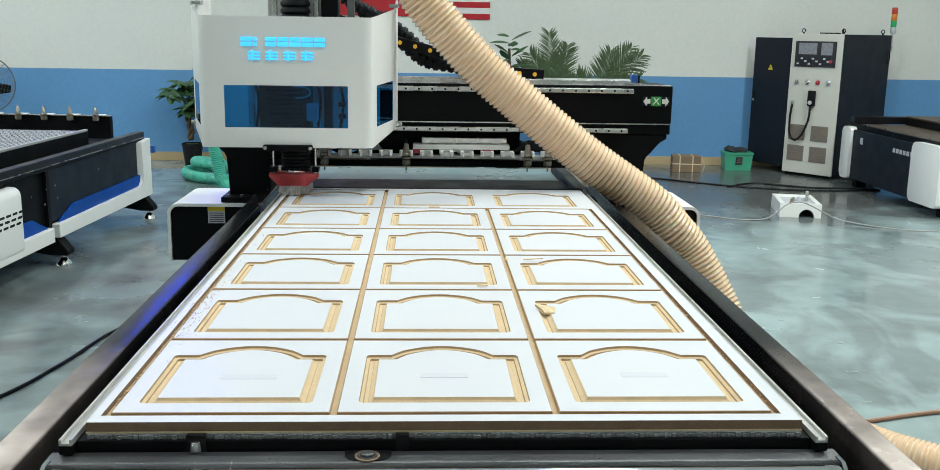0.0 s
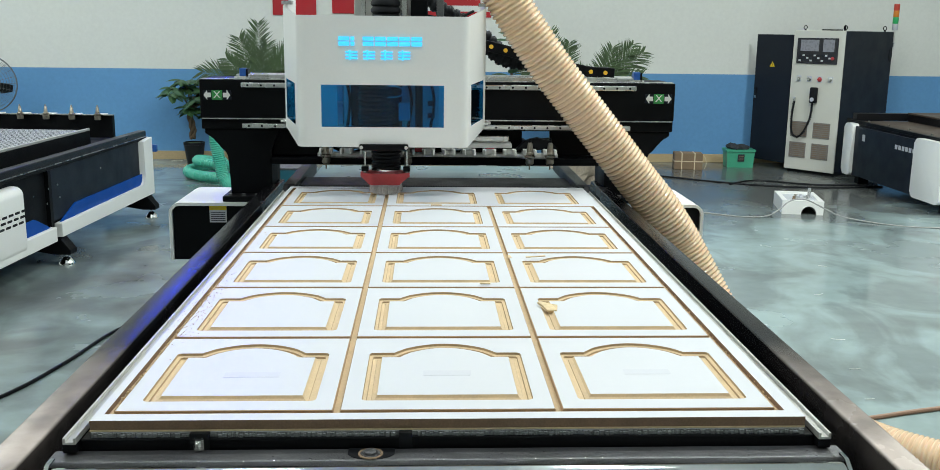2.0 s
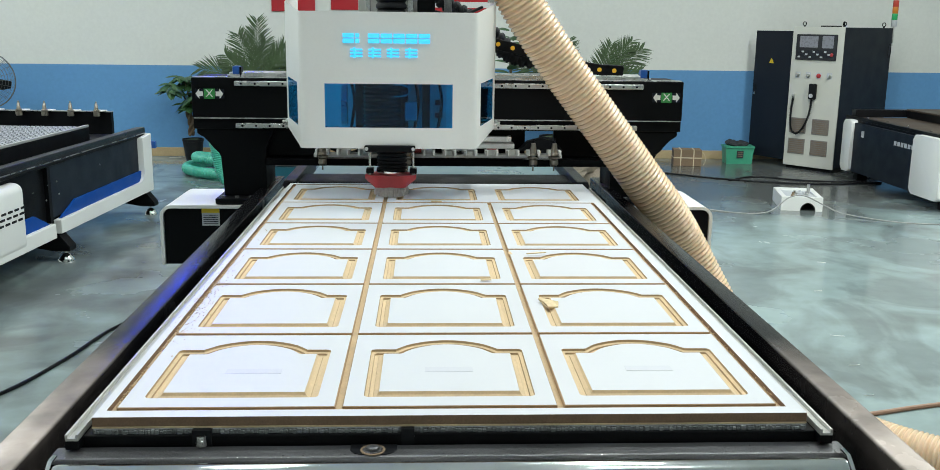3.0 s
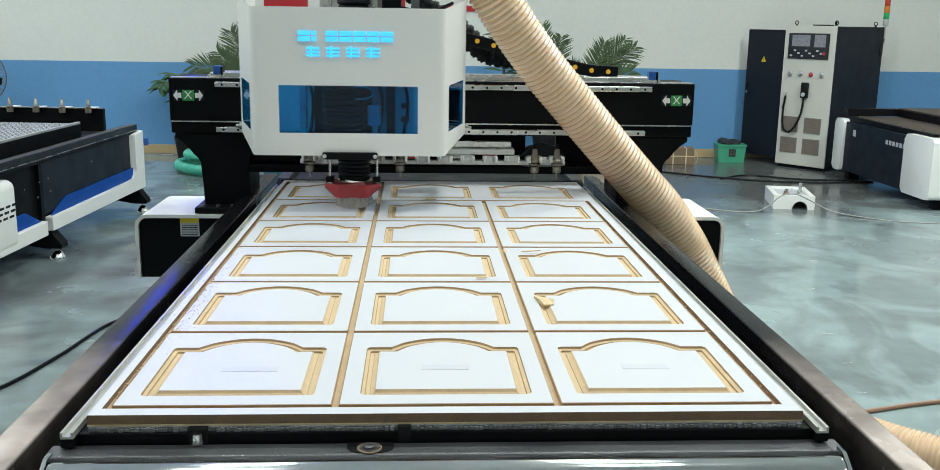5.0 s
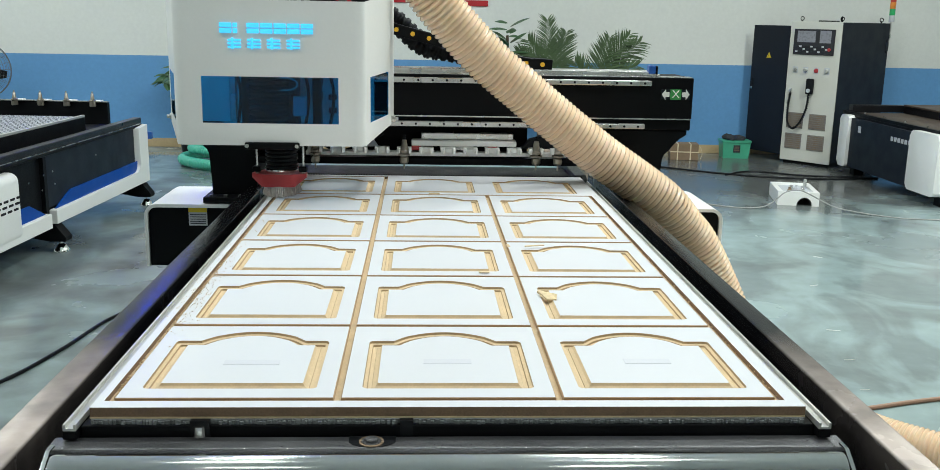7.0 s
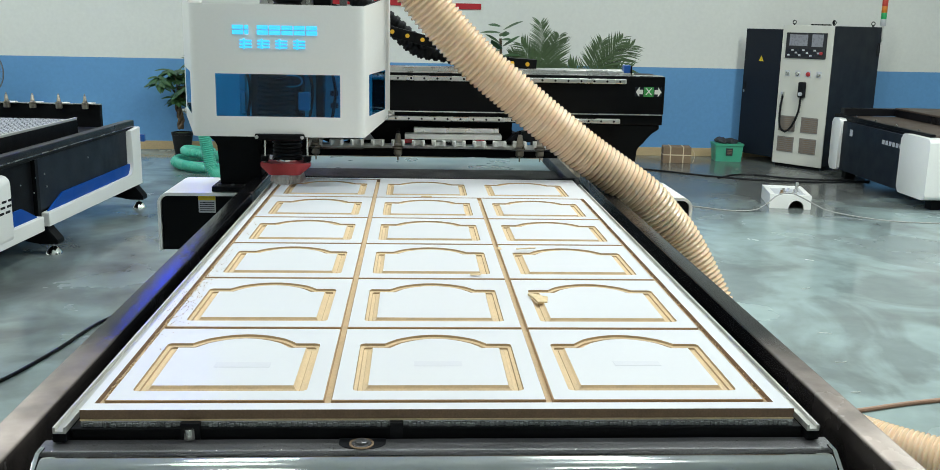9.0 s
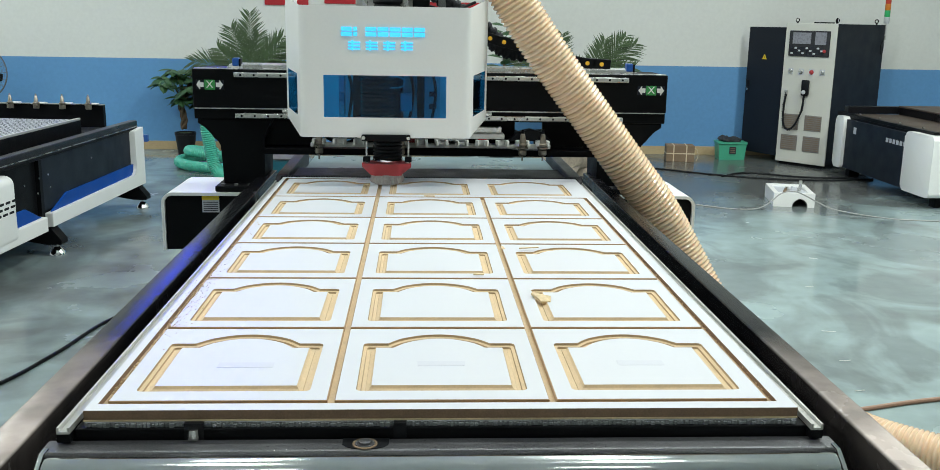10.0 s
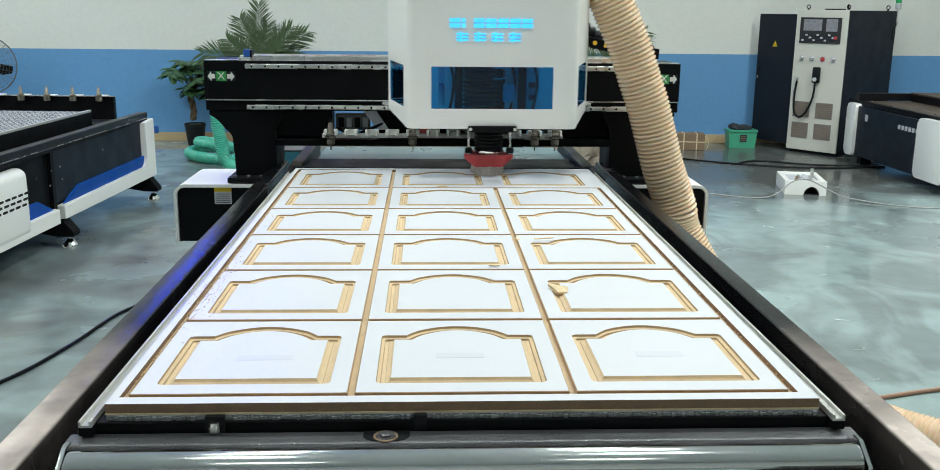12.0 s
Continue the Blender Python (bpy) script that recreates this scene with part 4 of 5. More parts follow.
# ---- the neighbouring router ----
def west_router():
    m = thing("second_router", "second router with black bed, white skirts and blue inset panels", "router machine",
              m=Matrix.Translation((-2.255, 6.30, 0)) @ Matrix.Rotation(radians(-4), 4, "Z") @ Matrix.Translation((2.255, -6.30, 0)))
    X = -2.30
    part("bed_body", box(X - 1.7, X - .02, .6, 6.26, .26, .64), BLACK_PAINT, m)
    part("side_beam", box(X - .07, X, .6, 6.30, .652, .699, .008, seg=3), RAIL_PAINT, m, "black extruded side beam", smooth=True)
    part("side_beam_lower", box(X - .05, X + .012, .6, 6.28, .628, .648, .006), BLACK_PAINT, m)
    part("side_panel", box(X - .02, X + .004, 4.56, 6.10, .30, .627), SLATE_PAINT, m)
    part("table", box(X - 1.6, X - .22, .6, 5.75, .64, .750, .004), BLACK_PAINT, m)
    part("table_grid", box(X - 1.58, X - .24, .6, 5.73, .750, .756), LABEL_GREY, m, "grey gridded vacuum table top")
    bm = bmesh.new()
    for k in range(84):
        y = 2.2 + 3.5 * k / 83
        box(X - 1.57, X - .25, y, y + .008, .756, .7566, bm=bm)
    for k in range(36):
        x = X - 1.56 + 1.3 * k / 35
        box(x, x + .007, 2.2, 5.72, .756, .7570, bm=bm)
    part("groove_pattern", bm, SLATE_PAINT, m, kind="stuff")
    part("table_edge", box(X - .245, X - .222, .6, 5.75, .751, .768, .002), ALU, m, "aluminium edge strip")
    # far skirt: white L-shaped sheet with blue inset
    bend = [(6.115 - .075 * (1 - math.cos(a)), .365 - .075 * math.sin(a)) for a in (radians(15 * k) for k in range(7))]
    far = [(4.60, .190), (6.302, .190), (6.302, .648), (6.115, .634)] + bend + [(4.60, .280)]
    part("white_skirt", prism(far, "x", X - .01, X + .045, bevel=.005), WHITE_PAINT, m, "white sheet skirt with turned-up end")
    part("blue_inset", prism([(4.63, .274), (6.12, .274), (6.13, .372), (4.885, .366)], "x", X + .004, X + .018, bevel=.002), BLUE_SHEET, m, "blue painted inset panel")
    part("white_skirt", prism([(1.0, .178), (4.525, .178), (4.525, .272), (1.0, .272)], "x", X - .01, X + .045, bevel=.006), WHITE_PAINT, m)
    part("blue_inset", prism([(1.0, .265), (4.515, .265), (4.30, .362), (1.0, .362)], "x", X + .004, X + .018, bevel=.002), BLUE_SHEET, m)
    part("panel_joint", box(X - .02, X + .0065, 4.535, 4.575, .20, .627), BLACK_PAINT, m)
    part("beam_lip", box(X + .001, X + .007, .6, 6.295, .651, .656), STEEL, m, "thin bright lip under the side beam")
    part("end_button", box(X + .016, X + .074, 6.303, 6.34, .525, .583, .006), BLUE_CAP, m, "blue limit switch box")
    for y in (4.66, 6.24):
        part("foot_bracket", prism([(X - .34, .20), (X + .0, .20), (X + .08, .10), (X + .08, .07), (X - .02, .07), (X - .34, .12)], "y", y - .05, y + .05, bevel=.004), BLACK_PAINT, m, "black gusseted foot bracket")
        part("levelling_foot", lathe([(.010, .09), (.010, .05), (.022, .046), (.05, .012), (.052, 0)], 18, pose(X + .03, y, 0)), CHROME, m, "chrome levelling foot", smooth=True)
    for y, z in ((4.33, .50), (4.53, .515), (4.66, .52), (4.68, .435), (4.50, .425), (5.35, .53)):
        part("screw", lathe([(.006, 0), (.006, .004), (0, .004)], 8, pose(X + .004, y, z, 0, 90, 0)), STEEL, m)
    # tool rack at the bed's end
    rack = part("rack_panel", box(X - 2.6, X - .335, 6.47, 6.52, .40, .795, .003), BLACK_PAINT, m, "black tool rack panel")
    part("rack_edge", box(X - 2.6, X - .335, 6.465, 6.525, .796, .802), STEEL, m)
    for k in range(7):
        x = -2.735 - .213 * k
        part("tool_fork", box(x - .03, x + .06, 6.43, 6.50, .803, .813, .003), WHITE_PAINT, rack)
        part("tool_holder", lathe([(.022, .765), (.026, .768), (.026, .800), (.020, .802), (.026, .806), (.026, .815), (.017, .820), (.010, .868), (.006, .872), (.006, .885), (0, .885)], 14, pose(x, 6.425, 0)), TOOL_STEEL, rack, smooth=True)
    # drive cover of its gantry
    bm = box(X - .30, X + .05, 2.4, 4.16, .185, .600, .055, seg=5)
    cov = part("drive_cover", bm, WHITE_PAINT, m, "white rounded drive cover with vent slots", smooth=True)
    for r in range(3):
        for k in range(7):
            y = 4.105 - .075 * k - .02 * r
            part("vent_slot", prism(round_rect(.055, .014, .006, 3, y, .455 - .032 * r), "x", X + .048, X + .0515), RUBBER, cov)
    return m


# ---- the router on the far side, and its control cabinet ----
def east_router():
    m = thing("third_router", "grey-blue router bed with white corner covers and printed side panel", "router machine")
    X = 4.33
    part("bed_body", box(X + .05, X + 1.9, 6.45, 8.35, .14, .62), BLACK_PAINT, m)
    side = part("side_panel", box(X + .012, X + .05, 6.83, 8.16, .10, .600, .004), SLATE_PAINT, m, "slate side panel with pale printed marks")
    for k in range(6):
        y = 7.12 - .066 * k + .1
        part("printed_mark", box(X + .0095, X + .0115, y, y + .046, .475, .515), LABEL_GREY, side)
    part("printed_mark", box(X + .0095, X + .0115, 7.90, 7.96, .47, .535), LABEL_GREY, side)
    for y0, y1 in ((6.36, 6.86), (8.13, 8.33)):
        part("corner_cover", prism(round_rect(y1 - y0, .53, .045, 5, (y0 + y1) / 2, .36), "x", X - .02, X + .30, bevel=.012), WHITE_PAINT, m, "white rounded corner cover", smooth=True)
    part("table", box(X + .10, X + 1.9, 6.5, 8.3, .62, .640, .004), BROWN_TABLE, m, "worn brown table board")
    part("table_rim", box(X + .05, X + .0985, 6.5, 8.45, .62, .652, .004), BLACK_PAINT, m)
    part("rear_rim", box(X + .10, X + 1.9, 8.32, 8.42, .641, .715, .004), RAIL_PAINT, m)
    part("raised_tray", box(X + .62, X + 1.9, 7.0, 8.28, .641, .715, .004), RAIL_PAINT, m, "black raised tray")
    part("brown_board", box(X + .60, X + 1.9, 6.98, 8.25, .7155, .733, .003), BROWN_TABLE, m, "brown board on the tray")
    for k in range(4):
        part("edge_screw", lathe([(.010, 0), (.010, .014), (0, .014)], 8, pose(X + .16, 6.9 + .42 * k, .640)), STEEL, m)
    for y in (6.5, 8.2):
        part("foot", prism([(X + .10, .14), (X + .24, .14), (X + .20, .0), (X + .10, .0)], "y", y - .05, y + .05, bevel=.004), BLACK_PAINT, m)
    return m


def cabinet():
    a = math.atan2(-.47, .37)
    c = thing("control_cabinet", "beige and dark slate control cabinet with its side door open", "control cabinet", m=pose(4.36, 8.62, 0, 0, 0, math.degrees(a)))
    W, D, H = .60, 1.065, 1.555   # local x runs along the front to the near corner at the origin
    part("body", box(-W + .005, -.002, .02, D, .05, H - .004, .004), SLATE_PAINT, c, "dark slate cabinet body")
    front = part("front_panel", box(-W, 0, 0, .019, .035, H, .006), BEIGE, c, "beige front panel")
    part("plinth", box(-W + .03, -.03, .03, D - .03, 0, .05), BLACK_PAINT, c)
    scr = part("operator_screen", box(-W + .055, -.065, -.014, -.0005, 1.20, 1.475, .006), SCREEN, c, "black control screen and keypad")
    part("display", box(-W + .10, -.285, -.017, -.0145, 1.335, 1.455), SCREEN_LIT, scr, "lit display")
    part("key_field", box(-.235, -.105, -.017, -.0145, 1.33, 1.46), SCREEN_LIT, scr)
    for r in range(3):
        for k in range(9):
            x = -W + .085 + .044 * k
            part("key", box(x, x + .028, -.0175, -.0145, 1.225 + .028 * r, 1.243 + .028 * r, .001), SLATE_PAINT if (r + k) % 3 else LABEL_GREY, scr)
    part("key_stop", lathe([(.018, 0), (.018, .012), (0, .014)], 14, pose(-.115, -.0145, 1.262, 90, 0, 0)), RED_PLASTIC, scr)
    for k in range(4):
        x = -W + .10 + .125 * k
        part("selector_knob", lathe([(.026, 0), (.026, .006), (.016, .008), (.014, .03), (0, .03)], 14, pose(x, 0, 1.035, 90, 0, 0)), RED_PLASTIC if k == 2 else STEEL, c)
        part("knob_plate", box(x - .030, x + .030, -.004, -.0005, 1.003, 1.070, .002), LABEL_GREY, c)
    part("handset", box(-.335, -.255, -.05, -.002, .78, .95, .014, seg=3), RUBBER, c, "black handwheel pendant", smooth=True)
    part("handset_dial", lathe([(.022, 0), (.022, .012), (0, .012)], 14, pose(-.295, -.05, .82, 90, 0, 0)), LABEL_GREY, c)
    cord = catmull([(-.295, -.03, .79), (-.30, -.05, .62), (-.36, -.06, .46), (-.44, -.06, .40), (-.51, -.055, .46), (-.53, -.04, .64), (-.53, -.01, .80)], 24)
    turns = []
    for k, p in enumerate(cord):
        q = k * 1.9
        turns.append(p + Vector((.007 * math.cos(q), 0, .007 * math.sin(q))))
    part("coiled_cord", tube(turns, .011, 6), RUBBER, c, "black coiled cord", smooth=True)
    part("cord_socket", box(-.545, -.515, -.02, -.001, .78, .83, .003), STEEL, c)
    for x in (-.55, -.28):
        for z in (.17, .40):
            g = part("vent_grille", box(x, x + .20, -.008, -.0005, z, z + .17, .003), GRILLE, c, "brown filter grille")
            for k in range(7):
                part("slat", box(x + .01, x + .19, -.0115, -.008, z + .016 + .022 * k, z + .022 + .022 * k), CARTON, g)
    for x, y in ((-W + .06, .12), (-.05, .08), (-.06, D - .1)):
        part("lifting_eye", rod((x, y, H - .004), (x, y, H + .012), .010, seg=8), BLACK_PAINT, c)
        bm = bmesh.new()
        ring = [(x + .020 * math.cos(q), y, H + .032 + .020 * math.sin(q)) for q in (2 * math.pi * k / 16 for k in range(17))]
        part("lifting_ring", tube(ring, .005, 6, bm), BLACK_PAINT, c, smooth=True)
    part("top_box", box(-.42, -.28, .25, .45, H - .004, H + .014, .003), BLACK_PAINT, c)
    part("antenna", rod((-.12, .2, H - .004), (-.12, .2, H + .06), .012, .008, 10), BLACK_PAINT, c)
    # signal tower at the back corner
    tx, ty = .0, D + .006
    part("tower_pole", rod((tx, ty, H - .2), (tx, ty, H + .02), .010, seg=10), STEEL, c)
    for k, (mm, lab) in enumerate(((LABEL_GREY, "grey base"), (GREEN_LAMP, "green lens"), (AMBER_LAMP, "amber lens"), (RED_LAMP, "red lens"))):
        z = H + .012 + .072 * k
        part("tower_lamp", lathe([(.029, z), (.031, z + .004), (.031, z + .066), (.029, z + .072)], 16, pose(tx, ty, 0)), mm, c, lab, smooth=True)
    ring = [(.03, D - .1 + .03 * math.cos(q), 1.30 + .075 * math.sin(q)) for q in (2 * math.pi * k / 20 for k in range(21))]
    part("cable_loop", tube(ring, .005, 6), RUBBER, c, smooth=True)
    # open door on the far side, hinged on the front's other edge
    door = part("side_door", box(-.54, 0, -.022, 0, .055, H - .078, .005), SLATE_PAINT, c, "open dark slate cabinet door")
    door.matrix_basis = pose(-W - .005, .03, .03, 0, 0, -12)
    tri = prism([(-.28 - .036, 1.118), (-.28 + .036, 1.118), (-.28, 1.180)], "y", -.0245, -.0225)
    part("warning_sign", tri, YELLOW_LABEL, door, "yellow warning triangle")
    part("bolt_mark", prism([(-.285, 1.127), (-.276, 1.142), (-.281, 1.145), (-.276, 1.163), (-.288, 1.141), (-.282, 1.139)], "y", -.0258, -.0248), RUBBER, door)
    part("door_handle", box(-.515, -.485, -.034, -.022, .80, .88, .004), RUBBER, door)
    part("door_lock", box(-.512, -.488, -.038, -.022, .755, .785, .004), STEEL, door)
    return c


# ---- things on the floor ----
def white_box():
    b = thing("white_tray_box", "white foam tray box with an arched notch and metal fittings", "box", m=Matrix.Translation((3.235, 6.70, 0)) @ Matrix.Rotation(radians(-12), 4, "Z") @ Matrix.Scale(.86, 4))
    w, d, h = .40, .60, .14
    arch = [(-w / 2, 0), (-.02, 0)] + [(.06 - .075 * math.cos(q), .085 * math.sin(q)) for q in (radians(15 * k) for k in range(0, 13))] + [(w / 2, 0), (w / 2, h), (-w / 2, h)]
    part("front_wall", prism(arch, "y", -d / 2, -d / 2 + .04), WHITE_PAINT, b, "white wall with arched notch")
    part("rear_wall", box(-w / 2, w / 2, d / 2 - .04, d / 2, 0, h, .004), WHITE_PAINT, b)
    for s in (-1, 1):
        part("side_wall", box(s * w / 2, s * (w / 2 - .05), -d / 2 + .04, d / 2 - .04, 0, h, .004), WHITE_PAINT, b)
    part("deck", box(-w / 2 + .05, w / 2 - .05, -d / 2 + .04, d / 2 - .04, .10, .115), LABEL_GREY, b)
    for x, y, s, m in ((-.03, .0, .03, STEEL), (.03, .05, .022, LABEL_GREY), (.08, -.03, .026, STEEL), (-.06, -.10, .02, CARTON)):
        part("fitting", lathe([(s, .115), (s, .13), (s * .6, .135), (s * .6, .155), (0, .155)], 12, pose(x, y, 0)), m, b)
    part("upright_fitting", box(.10, .13, .06, .09, .115, .215, .004), STEEL, b)


def carton():
    c = thing("strapped_carton", "brown carton tied with pale straps by the wall", "carton", m=Matrix.Translation((2.92, 9.22, 0)) @ Matrix.Rotation(radians(-8), 4, "Z") @ Matrix.Scale(.68, 4))
    part("carton_body", box(-.23, .23, -.15, .15, 0, .27, .006), CARTON, c)
    part("lid_seam", box(-.23, .23, -.004, .004, .2705, .273), MDF, c)
    for x in (-.11, .10):
        part("strap", box(x - .009, x + .009, -.1525, .1525, .002, .2735), STRAP, c)
    part("strap", box(-.2325, .2325, -.1535, .1535, .13, .146), STRAP, c)
    part("loose_strap", tube(catmull([(.225, -.14, .25), (.27, -.15, .20), (.29, -.15, .10), (.26, -.15, .02)]), .004, 6), STRAP, c)


def crate():
    c = thing("green_crate", "green plastic crate full of dark rags by the wall", "crate", m=Matrix.Translation((3.57, 9.42, 0)) @ Matrix.Rotation(radians(-4), 4, "Z") @ Matrix.Scale(.70, 4))
    prof = [(-.23, -.16), (.23, -.16), (.23, .16), (-.23, .16)]
    bm = bmesh.new()
    lo = [bm.verts.new((x * .90, y * .90, 0)) for x, y in prof]
    hi = [bm.verts.new((x, y, .28)) for x, y in prof]
    ih = [bm.verts.new((x * .94, y * .94, .28)) for x, y in prof]
    il = [bm.verts.new((x * .85, y * .85, .02)) for x, y in prof]
    for p, q in ((lo, hi), (hi, ih), (ih, il)):
        for k in range(4):
            bm.faces.new((p[k], p[(k + 1) % 4], q[(k + 1) % 4], q[k]))
    bm.faces.new(lo), bm.faces.new(il)
    part("bin", bm, CRATE, c)
    part("rim", prism(round_rect(.49, .35, .03), "z", .262, .292), CRATE, c)
    part("label", box(-.05, .06, -.163, -.1605, .10, .22), CLOTH, c, "dark paper label")
    for k in range(3):
        part("label_line", box(-.035, .045, -.1645, -.1632, .125 + .03 * k, .135 + .03 * k), CARTON, c)
    rnd = random.Random(6)
    bm = bmesh.new()
    for k in range(9):
        g = bmesh.ops.create_icosphere(bm, subdivisions=3, radius=1, matrix=pose(rnd.uniform(-.12, .12), rnd.uniform(-.07, .07), .30 + rnd.uniform(-.02, .04)) @ Matrix.Diagonal((.10, .07, .045, 1)))
        for v in g["verts"]:
            v.co += .035 * noise.noise_vector(v.co * 14)
    part("rags", bm, CLOTH, c, "crumpled dark rags")


def sacks():
    s = thing("sack_heap", "heap of crumpled brown sacking on the floor", "sacks")
    rnd = random.Random(8)
    for k in range(7):
        bm = bmesh.new()
        g = bmesh.ops.create_icosphere(bm, subdivisions=3, radius=1, matrix=pose(1.33 + rnd.uniform(-.24, .26), 6.6 + rnd.uniform(-.3, .3), .14 + .115 * (k % 3)) @ Matrix.Diagonal((.26, .22, .16, 1)))
        for v in g["verts"]:
            v.co += .07 * noise.noise_vector(v.co * 6) + .02 * noise.noise_vector(v.co * 19)
            v.co.z = max(v.co.z, 0)
        part("sack", bm, SACK, s, smooth=True)


def cables():
    def lay(name, pts, r, m, label):
        tagged(part(name, tube(catmull([(p[0], p[1], max(r * .9, p[2] if len(p) > 2 else 0)) for p in pts], 10), r, 8), m, smooth=True), label, "cable")
    lay("floor_cable", [(-2.6, 1.5), (-2.05, 1.95), (-1.813, 2.325), (-1.70, 2.75), (-1.622, 3.213), (-1.45, 3.5), (-1.2, 3.6)], .0085, RUBBER, "black cable lying on the floor")
    lay("floor_cable", [(-2.52, 1.50), (-2.14, 1.80), (-1.90, 1.90), (-1.78, 2.05), (-1.90, 2.14), (-2.15, 1.95)], .008, RUBBER, "black cable looped on the floor")
    lay("air_line", [(1.3, 1.95), (1.6, 2.0), (1.78, 2.046), (2.097, 2.135), (2.7, 2.25)], .010, CORD, "rust-brown air line on the floor")
    lay("floor_cable", [(1.9, 8.7), (2.403, 8.6), (2.95, 8.2), (3.465, 7.93), (4.1, 7.85), (4.594, 7.95)], .009, RUBBER, "black cable lying on the floor")
    lay("floor_cable", [(3.05, 8.05), (3.4, 8.3), (3.9, 8.05), (4.4, 8.0)], .009, RUBBER, "black cable lying on the floor")
    lay("floor_cable", [(1.6, 6.9), (2.1, 6.65), (2.376, 6.483), (2.62, 6.32), (2.80, 6.29, .015), (2.90, 6.29, .06), (2.985, 6.29, .135), (3.06, 6.30, .160), (3.14, 6.30, .158), (3.23, 6.29, .12),
                        (3.33, 6.28, .07), (3.46, 6.22, .02), (3.75, 5.98), (4.084, 5.87), (5.0, 5.8)], .0055, GREY_CORD, "grey cable arching past the white box")
    lay("floor_cable", [(-1.55, 4.3), (-1.45, 4.0), (-1.35, 3.6), (-1.3, 3.1)], .008, GREY_CORD, "grey cable beside the machine")


def floor_curls():
    rnd = random.Random(21)
    for x, y in ((1.62, 2.45), (1.95, 2.62), (2.05, 3.05), (2.3, 3.9), (1.75, 3.3), (2.6, 4.6), (1.85, 2.25)):
        q, n = rnd.uniform(-.5, .5), rnd.uniform(.022, .040)
        pts = [(x + n * u * math.cos(q + .4 * u), y + n * u * math.sin(q + .4 * u), .0022 + .003 * (1 - u * u)) for u in (-1, -.5, 0, .5, 1)]
        tagged(part("shaving_curl", tube(catmull(pts, 4), .0016, 5), WHITE_PRINT), "small white shaving curl on the floor", "shaving")


def ribbed_line(pts, r, pitch, m, name, parent):
    sp = catmull(pts, 10)
    length = sum((b - a).length for a, b in zip(sp, sp[1:]))
    n = int(length / pitch * 4)
    fine = [p for p, _ in spaced(sp, n)]
    radii = [r * (1 if k % 4 in (1, 2) else .90) for k in range(n)]
    return part(name, tube(fine, r, 14, radii=radii), m, parent, smooth=True)


def green_hose():
    h = thing("green_hose", "green ribbed hose coiled on the floor and rising behind the gantry", "hose")
    coil = [(-1.75, 8.0, .065), (-2.1, 7.95, .065), (-2.42, 8.2, .065), (-2.50, 8.5, .065), (-2.35, 8.75, .065), (-2.05, 8.6, .075), (-2.12, 8.25, .15), (-2.35, 8.3, .17), (-2.40, 8.55, .16), (-2.2, 8.8, .10)]
    ribbed_line(coil, .052, .020, GREEN_HOSE, "coil", h)
    rise = [(-1.70, 7.30, .07), (-1.86, 7.42, .075), (-1.945, 7.48, .14), (-1.985, 7.5, .32), (-2.01, 7.5, .49), (-2.00, 7.52, .66), (-1.96, 7.55, .80)]
    ribbed_line(rise, .060, .020, GREEN_HOSE, "riser", h)


def fan():
    f = thing("floor_fan", "large grey wire-guard fan on a stand", "fan", m=Matrix.Translation((-4.80, 9.2, .885)) @ Matrix.Rotation(radians(8), 4, "Z") @ Matrix.Scale(.79, 4))
    for y in (-.09, .09):
        bm = bmesh.new()
        for r in [.05 + .037 * k for k in range(10)]:
            yy = y * (1 - (r / .40) ** 2 * .75)
            tube([(r * math.cos(q), yy, r * math.sin(q)) for q in (2 * math.pi * k / 40 for k in range(41))], .0025, 4, bm)
        for k in range(24):
            q = 2 * math.pi * k / 24
            tube([(r * math.cos(q), y * (1 - (r / .40) ** 2 * .75), r * math.sin(q)) for r in (.04, .15, .28, .385)], .0022, 4, bm)
        part("wire_guard", bm, DARK_STEEL, f, "grey wire guard")
    part("rim", tube([(.388 * math.cos(q), 0, .388 * math.sin(q)) for q in (2 * math.pi * k / 48 for k in range(49))], .008, 8), DARK_STEEL, f)
    part("hub", rod((0, -.05, 0), (0, .22, 0), .06, .08, 20), BLACK_PAINT, f)
    for k in range(3):
        q = radians(120 * k + 10)
        bm = prism([(.05, -.04), (.20, -.11), (.33, -.06), (.34, .04), (.18, .05)], "y", -.006, .006)
        bmesh.ops.transform(bm, matrix=Matrix.Rotation(q, 4, "Y") @ Matrix.Rotation(.35, 4, "X"), verts=bm.verts)
        part("blade", bm, RUBBER, f, "black fan blade")
    part("pole", rod((0, .12, -1.06), (0, .12, -.05), .02, seg=12), DARK_STEEL, f)
    part("base", lathe([(.24, 0), (.24, .02), (.05, .05), (0, .05)], 24, pose(0, .12, -1.12)), BLACK_PAINT, f)


def blade_leaf(bm, base, tip, width, sag, n=5, up=Vector((0, 0, 1))):
    """A narrow pointed leaf, folded along its midrib."""
    base, tip = Vector(base), Vector(tip)
    d = tip - base
    side = d.cross(up)
    side = side.normalized() if side.length > 1e-6 else Vector((1, 0, 0))
    rows = []
    for k in range(n + 1):
        u = k / n
        c = base + d * u - up * sag * u * u
        w = width * math.sin(math.pi * (.12 + .86 * u)) if k < n else 0
        rows.append((bm.verts.new(c - side * w - up * w * .25), bm.verts.new(c + up * w * .2), bm.verts.new(c + side * w - up * w * .25)))
    for a, b in zip(rows, rows[1:]):
        bm.faces.new((a[0], a[1], b[1], b[0]))
        bm.faces.new((a[1], a[2], b[2], b[1]))


